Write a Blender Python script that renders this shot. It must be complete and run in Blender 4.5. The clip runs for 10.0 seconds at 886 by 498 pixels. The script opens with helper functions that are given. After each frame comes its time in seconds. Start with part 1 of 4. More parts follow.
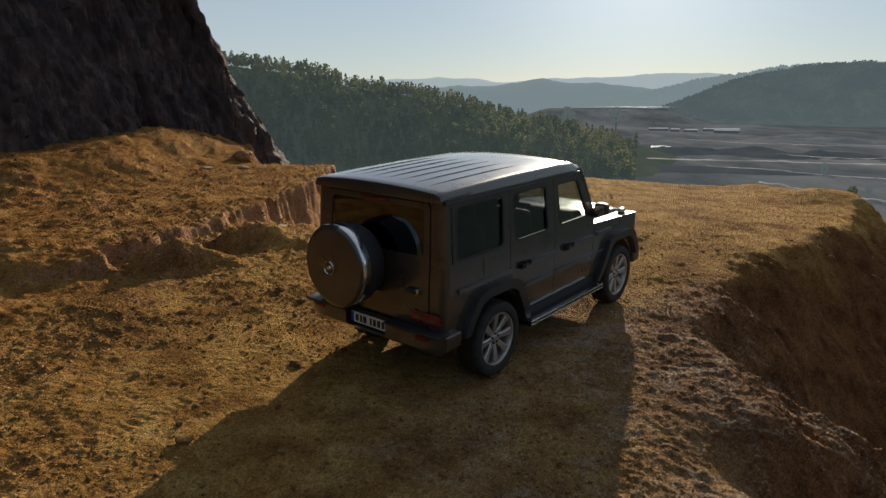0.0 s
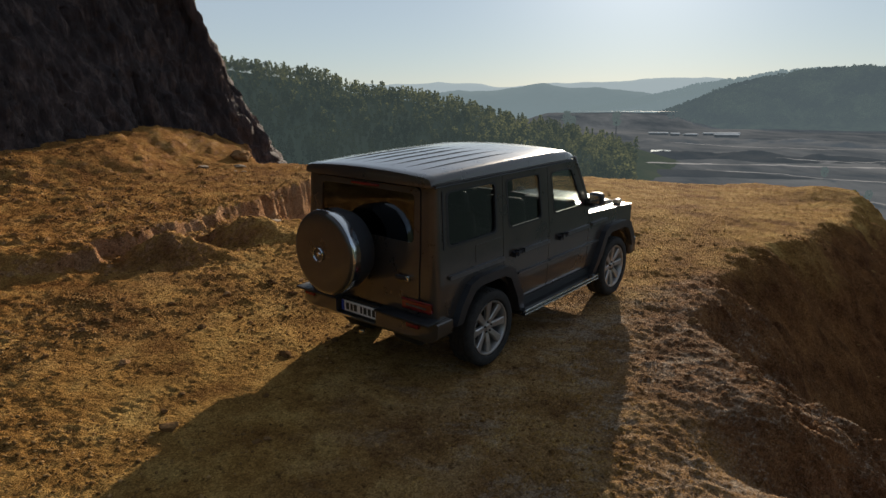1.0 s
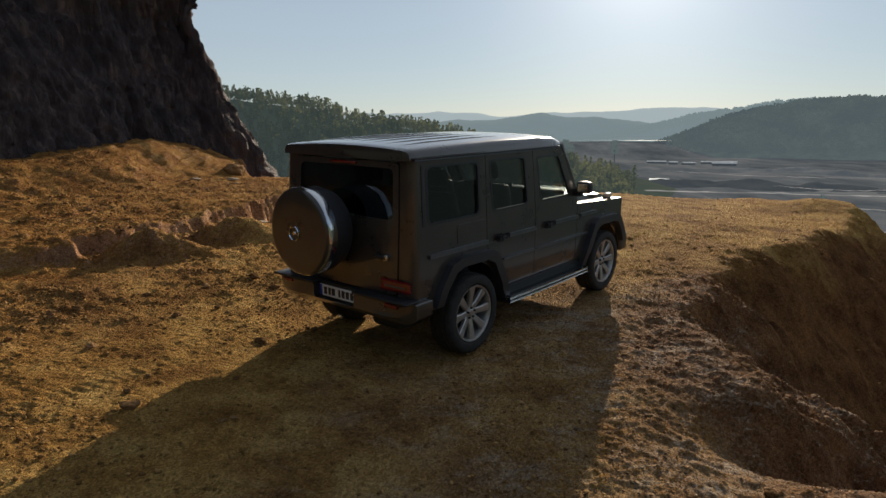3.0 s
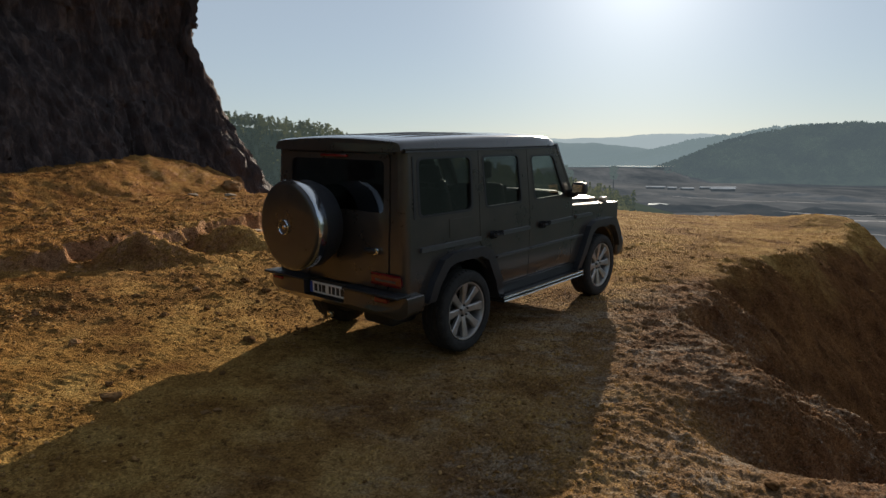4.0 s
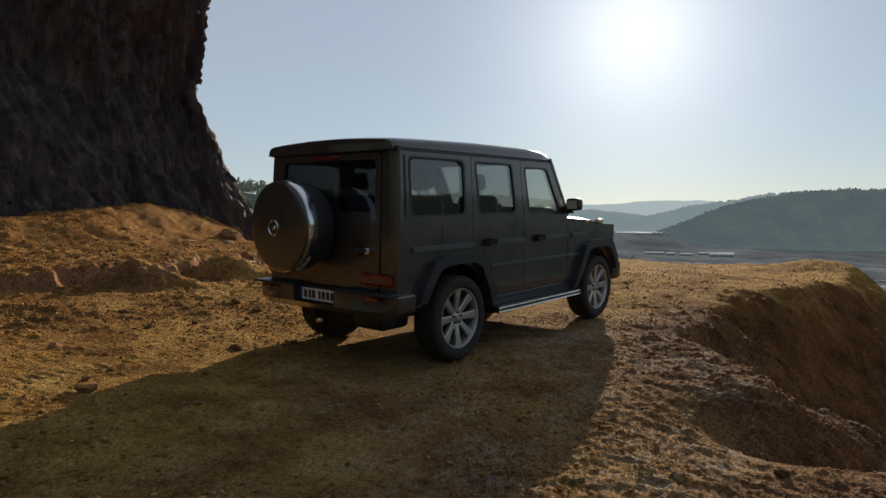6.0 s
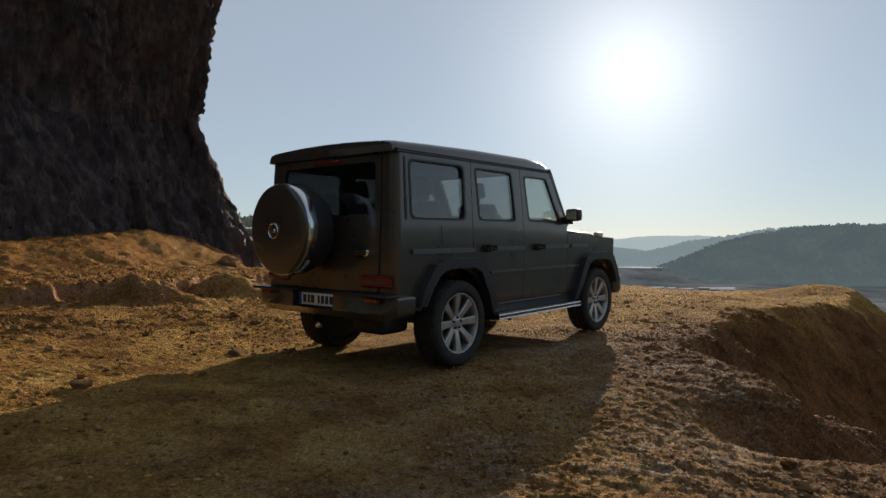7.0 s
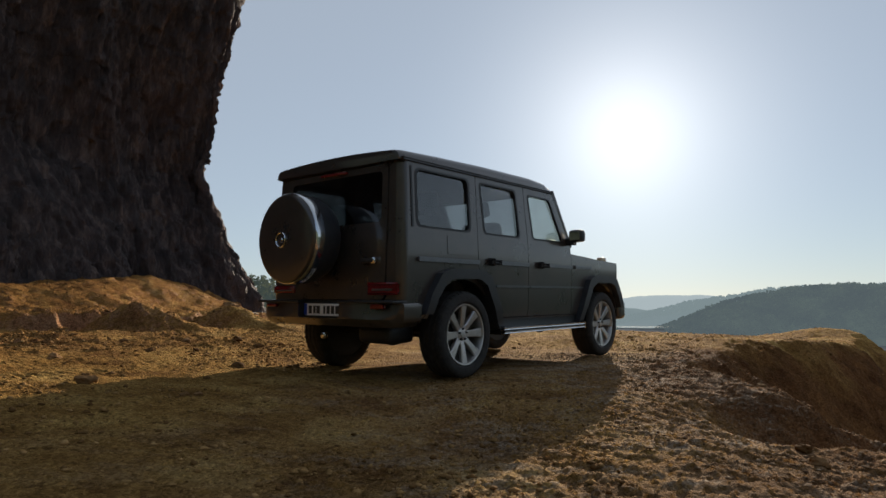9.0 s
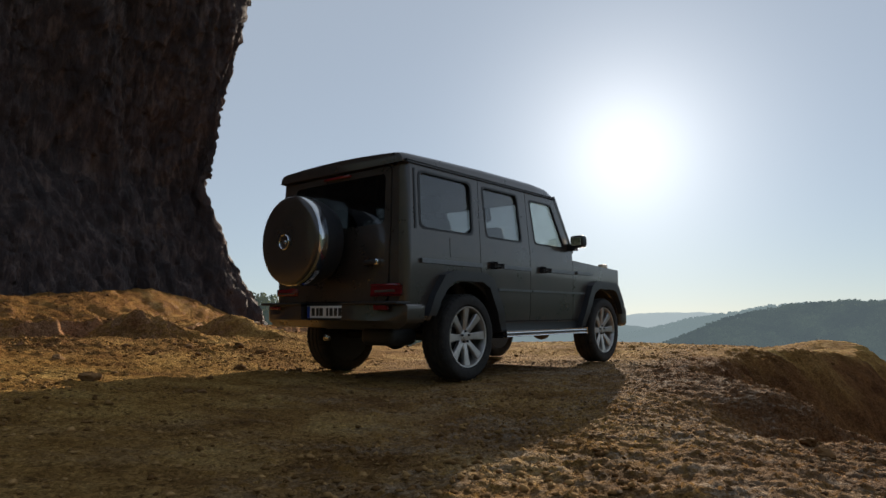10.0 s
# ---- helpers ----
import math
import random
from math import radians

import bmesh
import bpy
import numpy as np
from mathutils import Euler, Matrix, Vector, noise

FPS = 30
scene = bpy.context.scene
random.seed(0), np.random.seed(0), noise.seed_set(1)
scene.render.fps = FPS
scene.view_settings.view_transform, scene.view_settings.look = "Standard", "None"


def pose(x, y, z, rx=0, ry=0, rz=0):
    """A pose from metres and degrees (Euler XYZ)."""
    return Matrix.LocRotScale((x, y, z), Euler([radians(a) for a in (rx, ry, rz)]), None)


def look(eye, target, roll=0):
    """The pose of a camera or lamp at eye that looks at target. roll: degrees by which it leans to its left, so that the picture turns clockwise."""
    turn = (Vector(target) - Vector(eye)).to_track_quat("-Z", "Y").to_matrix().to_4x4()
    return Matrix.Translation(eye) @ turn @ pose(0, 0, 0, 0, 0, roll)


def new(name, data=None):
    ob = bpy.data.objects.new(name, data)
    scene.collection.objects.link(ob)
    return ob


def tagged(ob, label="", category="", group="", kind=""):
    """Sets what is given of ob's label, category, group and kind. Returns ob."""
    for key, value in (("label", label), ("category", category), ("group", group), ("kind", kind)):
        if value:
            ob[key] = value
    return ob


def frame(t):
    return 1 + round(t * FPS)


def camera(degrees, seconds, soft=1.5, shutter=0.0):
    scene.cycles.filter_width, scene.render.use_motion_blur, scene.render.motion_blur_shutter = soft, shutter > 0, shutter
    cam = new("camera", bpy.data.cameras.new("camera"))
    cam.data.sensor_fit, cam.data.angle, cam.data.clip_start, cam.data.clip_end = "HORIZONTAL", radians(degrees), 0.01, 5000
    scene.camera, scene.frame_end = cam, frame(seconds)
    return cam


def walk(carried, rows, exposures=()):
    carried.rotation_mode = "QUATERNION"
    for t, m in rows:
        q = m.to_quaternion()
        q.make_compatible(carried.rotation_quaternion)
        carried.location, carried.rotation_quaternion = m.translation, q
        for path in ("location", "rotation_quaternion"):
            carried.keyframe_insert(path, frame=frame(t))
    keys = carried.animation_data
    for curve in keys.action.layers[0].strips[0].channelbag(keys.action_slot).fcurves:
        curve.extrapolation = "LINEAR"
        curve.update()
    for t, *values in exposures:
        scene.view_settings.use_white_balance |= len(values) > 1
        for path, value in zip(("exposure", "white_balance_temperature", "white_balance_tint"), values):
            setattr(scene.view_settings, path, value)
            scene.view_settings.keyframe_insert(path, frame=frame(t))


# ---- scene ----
cam = camera(68.7, 10.0)
METRES, EYE, TILT, LEAN, TURN = 2.542, 2.78, -12.8, 0.0, 0.0
ROWS = [
    (0.0, 0.0, 0.0, 0.0, 0.0, 0.0, -0.0),
    (0.5, 0.0158, 0.017, -0.0307, 0.03, 0.15, 0.05),
    (1.0, 0.0351, 0.038, -0.0691, 0.04, 0.41, 0.08),
    (1.5, 0.0525, 0.0583, -0.1066, 0.03, 0.86, 0.07),
    (2.0, 0.0712, 0.0805, -0.15, 0.03, 1.51, 0.04),
    (2.5, 0.0882, 0.1019, -0.1948, 0.01, 2.1, 0.02),
    (4.0, 0.1333, 0.1681, -0.3528, -0.01, 5.11, -0.0),
    (4.5, 0.1434, 0.188, -0.4067, -0.02, 6.48, -0.03),
    (5.0, 0.1524, 0.2075, -0.4641, -0.03, 8.0, -0.04),
    (5.5, 0.1581, 0.2243, -0.5174, -0.03, 9.41, -0.03),
    (7.0, 0.1605, 0.2672, -0.6833, -0.02, 14.05, 0.04),
    (7.5, 0.1573, 0.2778, -0.7326, -0.01, 15.51, 0.06),
    (8.0, 0.1531, 0.2883, -0.781, -0.01, 17.07, 0.04),
    (8.5, 0.148, 0.2959, -0.822, 0.02, 18.18, 0.08),
    (9.0, 0.1407, 0.3016, -0.8608, 0.02, 19.34, 0.12),
    (9.5, 0.1354, 0.3058, -0.8905, 0.02, 20.26, 0.11),
    (10.0, 0.1309, 0.3097, -0.9156, 0.03, 20.87, 0.16),
]
walk(cam, [(t, pose(0, 0, EYE, TILT, LEAN, TURN) @ pose(METRES * x, METRES * y, METRES * z, 90 + pitch, roll, yaw)) for t, x, y, z, yaw, pitch, roll in ROWS],
     [(0.0, 0.22), (4.0, 0.26), (7.0, 0.30), (10.0, 0.36)])
SUN_AZ, SUN_EL = 16.5, 16.2   # degrees right of +y, and above the horizon
sun_way = Vector((math.sin(radians(SUN_AZ)) * math.cos(radians(SUN_EL)), math.cos(radians(SUN_AZ)) * math.cos(radians(SUN_EL)), math.sin(radians(SUN_EL))))

# ---- world and sun ----
world = bpy.data.worlds.new("sky_world")
scene.world = world
world.use_nodes = True
wn, wl = world.node_tree.nodes, world.node_tree.links
wn.clear()
w_out = wn.new("ShaderNodeOutputWorld")
w_bg = wn.new("ShaderNodeBackground")
w_sky = wn.new("ShaderNodeTexSky")
w_sky.sky_type = "NISHITA"
w_sky.sun_disc = False
w_sky.sun_elevation = radians(SUN_EL)
w_sky.sun_rotation = radians(SUN_AZ)
w_sky.air_density, w_sky.dust_density, w_sky.ozone_density = 1.0, 0.1, 3.0
w_bg.inputs["Strength"].default_value = 0.085
# the hazy glow close round the sun
w_pos = wn.new("ShaderNodeTexCoord")
w_dot = wn.new("ShaderNodeVectorMath")
w_dot.operation = "DOT_PRODUCT"
w_dot.inputs[1].default_value = sun_way
wl.new(w_pos.outputs["Generated"], w_dot.inputs[0])
w_glow = wn.new("ShaderNodeMath")
w_glow.operation = "POWER"
w_glow.use_clamp = True
w_glow.inputs[1].default_value = 60
w_max = wn.new("ShaderNodeMath")
w_max.operation = "MAXIMUM"
w_max.inputs[1].default_value = 0.0
wl.new(w_dot.outputs["Value"], w_max.inputs[0])
wl.new(w_max.outputs[0], w_glow.inputs[0])
w_add = wn.new("ShaderNodeMix")
w_add.data_type, w_add.blend_type = "RGBA", "ADD"
w_add.inputs[7].default_value = (3.0, 2.95, 2.85, 1)
wl.new(w_glow.outputs[0], w_add.inputs[0])
w_haze = wn.new("ShaderNodeMix")
w_haze.data_type = "RGBA"
w_span = wn.new("ShaderNodeMapRange")   # the haze thins away from the sun
w_span.inputs["From Min"].default_value, w_span.inputs["From Max"].default_value = -0.3, 0.75
w_span.inputs["To Min"].default_value, w_span.inputs["To Max"].default_value = 0.30, 0.66
wl.new(w_dot.outputs["Value"], w_span.inputs["Value"])
wl.new(w_span.outputs["Result"], w_haze.inputs[0])
w_core = wn.new("ShaderNodeMath")
w_core.operation = "POWER"
w_core.use_clamp = True
w_core.inputs[1].default_value = 260
wl.new(w_max.outputs[0], w_core.inputs[0])
w_disc = wn.new("ShaderNodeMix")
w_disc.data_type, w_disc.blend_type = "RGBA", "ADD"
w_disc.inputs[7].default_value = (2.2, 2.15, 2.05, 1)
wl.new(w_core.outputs[0], w_disc.inputs[0])
w_haze.inputs[7].default_value = (4.6, 5.0, 5.4, 1)
wl.new(w_sky.outputs[0], w_haze.inputs[6])
wl.new(w_haze.outputs[2], w_add.inputs[6])
wl.new(w_add.outputs[2], w_disc.inputs[6])
wl.new(w_disc.outputs[2], w_bg.inputs["Color"])
wl.new(w_bg.outputs[0], w_out.inputs["Surface"])

sun_data = bpy.data.lights.new("sun", "SUN")
sun_data.energy, sun_data.angle, sun_data.color = 5.0, radians(0.6), (1.0, 0.86, 0.68)
sun = new("sun", sun_data)
sun.matrix_world = look((0, 0, 60), Vector((0, 0, 60)) - sun_way)


# ---- material helpers ----
def material(name):
    m = bpy.data.materials.new(name)
    m.use_nodes = True
    n, l = m.node_tree.nodes, m.node_tree.links
    return m, n, l, n["Principled BSDF"]


def noise_node(n, l, vec, scale, detail=6, rough=0.6, stretch=None):
    if stretch:
        mp = n.new("ShaderNodeMapping")
        mp.inputs["Scale"].default_value = stretch
        l.new(vec, mp.inputs["Vector"])
        vec = mp.outputs[0]
    t = n.new("ShaderNodeTexNoise")
    t.inputs["Scale"].default_value, t.inputs["Detail"].default_value, t.inputs["Roughness"].default_value = scale, detail, rough
    l.new(vec, t.inputs["Vector"])
    return t.outputs["Fac"]


def ramp(n, l, fac, stops):
    r = n.new("ShaderNodeValToRGB")
    while len(r.color_ramp.elements) < len(stops):
        r.color_ramp.elements.new(0.5)
    for e, (p, c) in zip(r.color_ramp.elements, stops):
        e.position, e.color = p, (*c, 1) if len(c) == 3 else c
    l.new(fac, r.inputs[0])
    return r.outputs[0]


def mixed(n, l, fac, a, b, mode="MIX"):
    m = n.new("ShaderNodeMix")
    m.data_type, m.blend_type = "RGBA", mode
    if isinstance(fac, float):
        m.inputs[0].default_value = fac
    else:
        l.new(fac, m.inputs[0])
    for k, v in ((6, a), (7, b)):
        if isinstance(v, tuple):
            m.inputs[k].default_value = (*v, 1)
        else:
            l.new(v, m.inputs[k])
    return m.outputs[2]


def maths(n, l, op, a, b=0.0, clamp=False):
    m = n.new("ShaderNodeMath")
    m.operation, m.use_clamp = op, clamp
    for k, v in ((0, a), (1, b)):
        if isinstance(v, (int, float)):
            m.inputs[k].default_value = v
        else:
            l.new(v, m.inputs[k])
    return m.outputs[0]


def bump(n, l, bsdf, height, strength, distance):
    b = n.new("ShaderNodeBump")
    b.inputs["Strength"].default_value, b.inputs["Distance"].default_value = strength, distance
    l.new(height, b.inputs["Height"])
    l.new(b.outputs[0], bsdf.inputs["Normal"])


def place(n):
    return n.new("ShaderNodeTexCoord").outputs["Object"]


def plain(name, colour, rough=0.5, metal=0.0, coat=0.0, grain=0.0, scale=30.0, emit=None):
    """A simple surface with slight variation of tone and roughness."""
    m, n, l, b = material(name)
    p = place(n)
    f = noise_node(n, l, p, scale)
    c2 = tuple(min(1, v * (1 + grain)) for v in colour)
    c1 = tuple(v * (1 - grain) for v in colour)
    l.new(ramp(n, l, f, [(0.3, c1), (0.7, c2)]), b.inputs["Base Color"])
    b.inputs["Roughness"].default_value, b.inputs["Metallic"].default_value = rough, metal
    b.inputs["Coat Weight"].default_value = coat
    if emit:
        b.inputs["Emission Color"].default_value, b.inputs["Emission Strength"].default_value = (*emit, 1), 1.0
    return m


def soil_material():
    """Ochre mine soil: yellow and orange earth, rusty brown slopes with pale crust outside, dark grit."""
    m, n, l, b = material("ochre_soil")
    p = place(n)
    big = noise_node(n, l, p, 0.35, 5)
    mid = noise_node(n, l, p, 1.7, 8, 0.65)
    fine = noise_node(n, l, p, 12, 9, 0.72)
    grit = noise_node(n, l, p, 60, 5, 0.75)
    speck = n.new("ShaderNodeTexVoronoi")
    speck.inputs["Scale"].default_value = 75
    l.new(p, speck.inputs["Vector"])
    crumb = n.new("ShaderNodeTexVoronoi")
    crumb.inputs["Scale"].default_value = 22
    l.new(p, crumb.inputs["Vector"])
    ochre = ramp(n, l, mid, [(0.32, (0.21, 0.092, 0.028)), (0.5, (0.47, 0.232, 0.066)), (0.68, (0.66, 0.385, 0.122))])
    rusty = ramp(n, l, mid, [(0.35, (0.16, 0.070, 0.030)), (0.65, (0.37, 0.175, 0.066))])
    xyz = n.new("ShaderNodeSeparateXYZ")
    l.new(p, xyz.inputs[0])
    wob = maths(n, l, "MULTIPLY", maths(n, l, "SUBTRACT", big, 0.5), 5.0)
    # rusty on the outer slopes and on the spoil beside the cliff
    outer = maths(n, l, "SUBTRACT", maths(n, l, "ADD", xyz.outputs[0], wob), maths(n, l, "ADD", maths(n, l, "MULTIPLY", maths(n, l, "MAXIMUM", maths(n, l, "SUBTRACT", xyz.outputs[1], 7.5), 0.0), 1.1), 1.2))
    inner = maths(n, l, "SUBTRACT", -4.6, maths(n, l, "ADD", xyz.outputs[0], wob))
    zone = maths(n, l, "MAXIMUM", maths(n, l, "MULTIPLY", outer, 0.8, True), maths(n, l, "MULTIPLY", maths(n, l, "MULTIPLY", inner, 0.6, True), 0.15))
    zone = maths(n, l, "MAXIMUM", zone, maths(n, l, "MULTIPLY", ramp(n, l, big, [(0.5, (0, 0, 0)), (0.65, (1, 1, 1))]), 0.7))
    # yellower on the track and on the outer plateau
    gold = ramp(n, l, mid, [(0.32, (0.28, 0.142, 0.042)), (0.5, (0.54, 0.308, 0.092)), (0.68, (0.72, 0.47, 0.160))])
    goldness = maths(n, l, "MULTIPLY", maths(n, l, "ADD", maths(n, l, "ADD", xyz.outputs[0], wob), 4.6), 0.45, True)
    col = mixed(n, l, zone, mixed(n, l, maths(n, l, "MULTIPLY", goldness, 0.9), ochre, gold), rusty)
    # pale, pinkish-grey crust on the ledge's outer side, plus grey for the car's shadow
    side = maths(n, l, "ADD", maths(n, l, "MULTIPLY", xyz.outputs[0], 0.30), maths(n, l, "MULTIPLY", xyz.outputs[1], -0.04))
    # the offset carries the grey inwards, painting the shadow's neutral tint into the soil
    side = maths(n, l, "MINIMUM", maths(n, l, "ADD", side, 0.62), maths(n, l, "MULTIPLY", maths(n, l, "SUBTRACT", 9.8, xyz.outputs[1]), 0.4))
    side = maths(n, l, "ADD", side, maths(n, l, "MULTIPLY", maths(n, l, "SUBTRACT", big, 0.5), 0.8), True)
    geo = n.new("ShaderNodeNewGeometry")
    nz = n.new("ShaderNodeSeparateXYZ")
    l.new(geo.outputs["True Normal"], nz.inputs[0])
    side = maths(n, l, "MULTIPLY", side, ramp(n, l, nz.outputs[2], [(0.72, (0.15, 0.15, 0.15)), (0.92, (1, 1, 1))]))
    col = mixed(n, l, maths(n, l, "MULTIPLY", side, 0.6), col, ramp(n, l, mid, [(0.32, (0.22, 0.128, 0.072)), (0.5, (0.40, 0.258, 0.160)), (0.7, (0.58, 0.42, 0.29))]))
    crust_n = noise_node(n, l, p, 1.5, 9, 0.78, (1.0, 1.8, 1.0))
    crust = maths(n, l, "MULTIPLY", side, ramp(n, l, crust_n, [(0.50, (0, 0, 0)), (0.60, (1, 1, 1))]))
    pale = ramp(n, l, fine, [(0.3, (0.30, 0.215, 0.145)), (0.5, (0.56, 0.45, 0.335)), (0.72, (0.72, 0.62, 0.50))])
    col = mixed(n, l, maths(n, l, "MULTIPLY", crust, 0.85), col, pale)
    # pinkish cut faces where the earth stands steep
    steep = ramp(n, l, nz.outputs[2], [(0.35, (1, 1, 1)), (0.75, (0, 0, 0))])
    left = maths(n, l, "MULTIPLY", maths(n, l, "MULTIPLY", maths(n, l, "ADD", xyz.outputs[0], 2.0), -0.7, True), steep)
    col = mixed(n, l, maths(n, l, "MULTIPLY", left, 0.75), col, ramp(n, l, mid, [(0.35, (0.42, 0.20, 0.10)), (0.65, (0.66, 0.40, 0.25))]))
    # dark grit and small pits
    col = mixed(n, l, ramp(n, l, fine, [(0.32, (0.8, 0.8, 0.8)), (0.46, (0, 0, 0))]), col, (0.09, 0.042, 0.018))
    col = mixed(n, l, 0.4, col, ramp(n, l, grit, [(0.32, (0.35, 0.35, 0.35)), (0.58, (1.0, 1.0, 1.0))]), "MULTIPLY")
    col = mixed(n, l, 0.4, col, ramp(n, l, crumb.outputs["Color"], [(0.2, (0.55, 0.5, 0.45)), (0.8, (1, 1, 1))]), "MULTIPLY")
    col = mixed(n, l, 0.55, col, ramp(n, l, speck.outputs["Color"], [(0.15, (0.35, 0.32, 0.3)), (0.6, (1, 1, 1)), (0.9, (1.5, 1.5, 1.5))]), "MULTIPLY")
    l.new(col, b.inputs["Base Color"])
    b.inputs["Roughness"].default_value = 0.95
    b.inputs["Specular IOR Level"].default_value = 0.02
    h = maths(n, l, "ADD", maths(n, l, "MULTIPLY", fine, 1.2), maths(n, l, "MULTIPLY", grit, 0.35))
    h = maths(n, l, "ADD", h, maths(n, l, "MULTIPLY", crumb.outputs["Distance"], -0.5))
    h = maths(n, l, "ADD", h, maths(n, l, "MULTIPLY", speck.outputs["Distance"], -0.25))
    bump(n, l, b, h, 1.0, 0.06)
    return m


def rock_material():
    m, n, l, b = material("dark_cliff_rock")
    p = place(n)
    streak = noise_node(n, l, p, 2.2, 9, 0.70, (1, 1, 0.22))
    fine = noise_node(n, l, p, 6, 8, 0.7, (1, 1, 0.5))
    col = ramp(n, l, streak, [(0.3, (0.022, 0.015, 0.015)), (0.52, (0.070, 0.046, 0.042)), (0.72, (0.24, 0.165, 0.135))])
    rust = noise_node(n, l, p, 0.3, 4)
    col = mixed(n, l, ramp(n, l, rust, [(0.5, (0, 0, 0)), (0.75, (0.6, 0.6, 0.6))]), col, (0.10, 0.045, 0.03))
    l.new(col, b.inputs["Base Color"])
    b.inputs["Roughness"].default_value = 0.8
    bump(n, l, b, maths(n, l, "ADD", streak, fine), 1.0, 0.25)
    return m


def far_material(name, low, high, scale, haze_glow, leafy=False, stretch=None):
    """Distant land: two tones in patches, with the haze before it added as emission."""
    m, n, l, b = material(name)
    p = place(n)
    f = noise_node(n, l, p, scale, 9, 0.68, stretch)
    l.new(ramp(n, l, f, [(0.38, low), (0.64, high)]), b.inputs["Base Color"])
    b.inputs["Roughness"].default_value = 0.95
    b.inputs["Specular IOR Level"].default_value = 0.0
    # aerial haze put into the surface as a constant faint glow
    b.inputs["Emission Color"].default_value, b.inputs["Emission Strength"].default_value = (*haze_glow, 1), 1.0
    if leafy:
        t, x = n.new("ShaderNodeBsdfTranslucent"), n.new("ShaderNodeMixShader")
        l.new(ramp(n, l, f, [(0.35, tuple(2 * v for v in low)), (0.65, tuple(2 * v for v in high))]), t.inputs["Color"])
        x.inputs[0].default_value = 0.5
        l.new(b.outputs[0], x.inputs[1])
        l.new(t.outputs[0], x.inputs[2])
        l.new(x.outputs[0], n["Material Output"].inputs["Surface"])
    return m


SOIL = soil_material()
ROCK = rock_material()
# the last colour is valley haze, painted in as emission
VALLEY = far_material("grey_valley_earth_haze_glow", (0.005, 0.005, 0.006), (0.12, 0.112, 0.104), 0.011, (0.048, 0.057, 0.064), stretch=(1.0, 0.35, 1.0))
# hill floor and leaves glow faintly to stand in for the air's haze
WOOD_HILL = far_material("wooded_floor_haze_glow", (0.02, 0.028, 0.012), (0.05, 0.05, 0.025), 0.03, (0.032, 0.043, 0.042))
PINE = far_material("pine_foliage_haze_glow", (0.014, 0.019, 0.010), (0.080, 0.080, 0.032), 0.025, (0.052, 0.069, 0.069), True)
# right hill: two greens plus blue-grey emission that imitates haze
HILL_RIGHT = far_material("far_wooded_hill_haze_glow", (0.008, 0.012, 0.007), (0.10, 0.11, 0.05), 0.012, (0.066, 0.085, 0.095))
# both ranges emit a pale blue that paints in the haze, stronger farther off
HILL_FAR = far_material("far_range_haze_glow", (0.04, 0.05, 0.05), (0.06, 0.07, 0.07), 0.002, (0.30, 0.35, 0.365))
HILL_MID = far_material("middle_range_haze_glow", (0.04, 0.05, 0.05), (0.06, 0.07, 0.07), 0.004, (0.15, 0.19, 0.20))


# ---- shape helpers ----
def hashed(ix, iy, seed):
    h = (ix.astype(np.int64) * 374761393 + iy.astype(np.int64) * 668265263 + seed * 982451653) & 0xFFFFFFFF
    h = ((h ^ (h >> 13)) * 1274126177) & 0xFFFFFFFF
    return ((h ^ (h >> 16)) & 0xFFFF) / 65535.0


def lattice(x, y, seed=0):
    """Smooth value noise, 0 to 1, on arrays."""
    ix, iy = np.floor(x), np.floor(y)
    fx, fy = x - ix, y - iy
    fx, fy = fx * fx * fx * (fx * (fx * 6 - 15) + 10), fy * fy * fy * (fy * (fy * 6 - 15) + 10)
    a, b, c, d = hashed(ix, iy, seed), hashed(ix + 1, iy, seed), hashed(ix, iy + 1, seed), hashed(ix + 1, iy + 1, seed)
    return (a + (b - a) * fx) * (1 - fy) + (c + (d - c) * fx) * fy


def fbm(x, y, octaves=5, seed=0, gain=0.5):
    """Layered noise about 0, within about -1 to 1."""
    total, amp, norm = 0, 1.0, 0
    for k in range(octaves):
        total = total + amp * (lattice(x * 2 ** k + 17.3 * k, y * 2 ** k - 9.1 * k, seed + k) * 2 - 1)
        norm, amp = norm + amp, amp * gain
    return total / norm * 1.6


def smooth(a, b, x):
    t = np.clip((x - a) / (b - a), 0, 1)
    return t * t * (3 - 2 * t)


def mesh_grid(name, X, Y, Z, mat, flat=False):
    """A mesh over arrays of one shape."""
    r, c = X.shape
    verts = np.stack([X, Y, Z], -1).reshape(-1, 3)
    i = np.arange(r * c).reshape(r, c)
    faces = np.stack([i[:-1, :-1], i[:-1, 1:], i[1:, 1:], i[1:, :-1]], -1).reshape(-1, 4)
    me = bpy.data.meshes.new(name)
    me.vertices.add(len(verts))
    me.vertices.foreach_set("co", verts.ravel())
    me.loops.add(faces.size)
    me.loops.foreach_set("vertex_index", faces.ravel().astype(np.int32))
    me.polygons.add(len(faces))
    me.polygons.foreach_set("loop_start", np.arange(0, faces.size, 4, dtype=np.int32))
    me.polygons.foreach_set("use_smooth", np.full(len(faces), not flat))
    me.update(calc_edges=True)
    me.materials.append(mat)
    return new(name, me)


# ---- the ledge ----
def curve(at, pairs):
    """A line through (position, value) pairs, on an array."""
    return np.interp(at, [p for p, _ in pairs], [v for _, v in pairs])


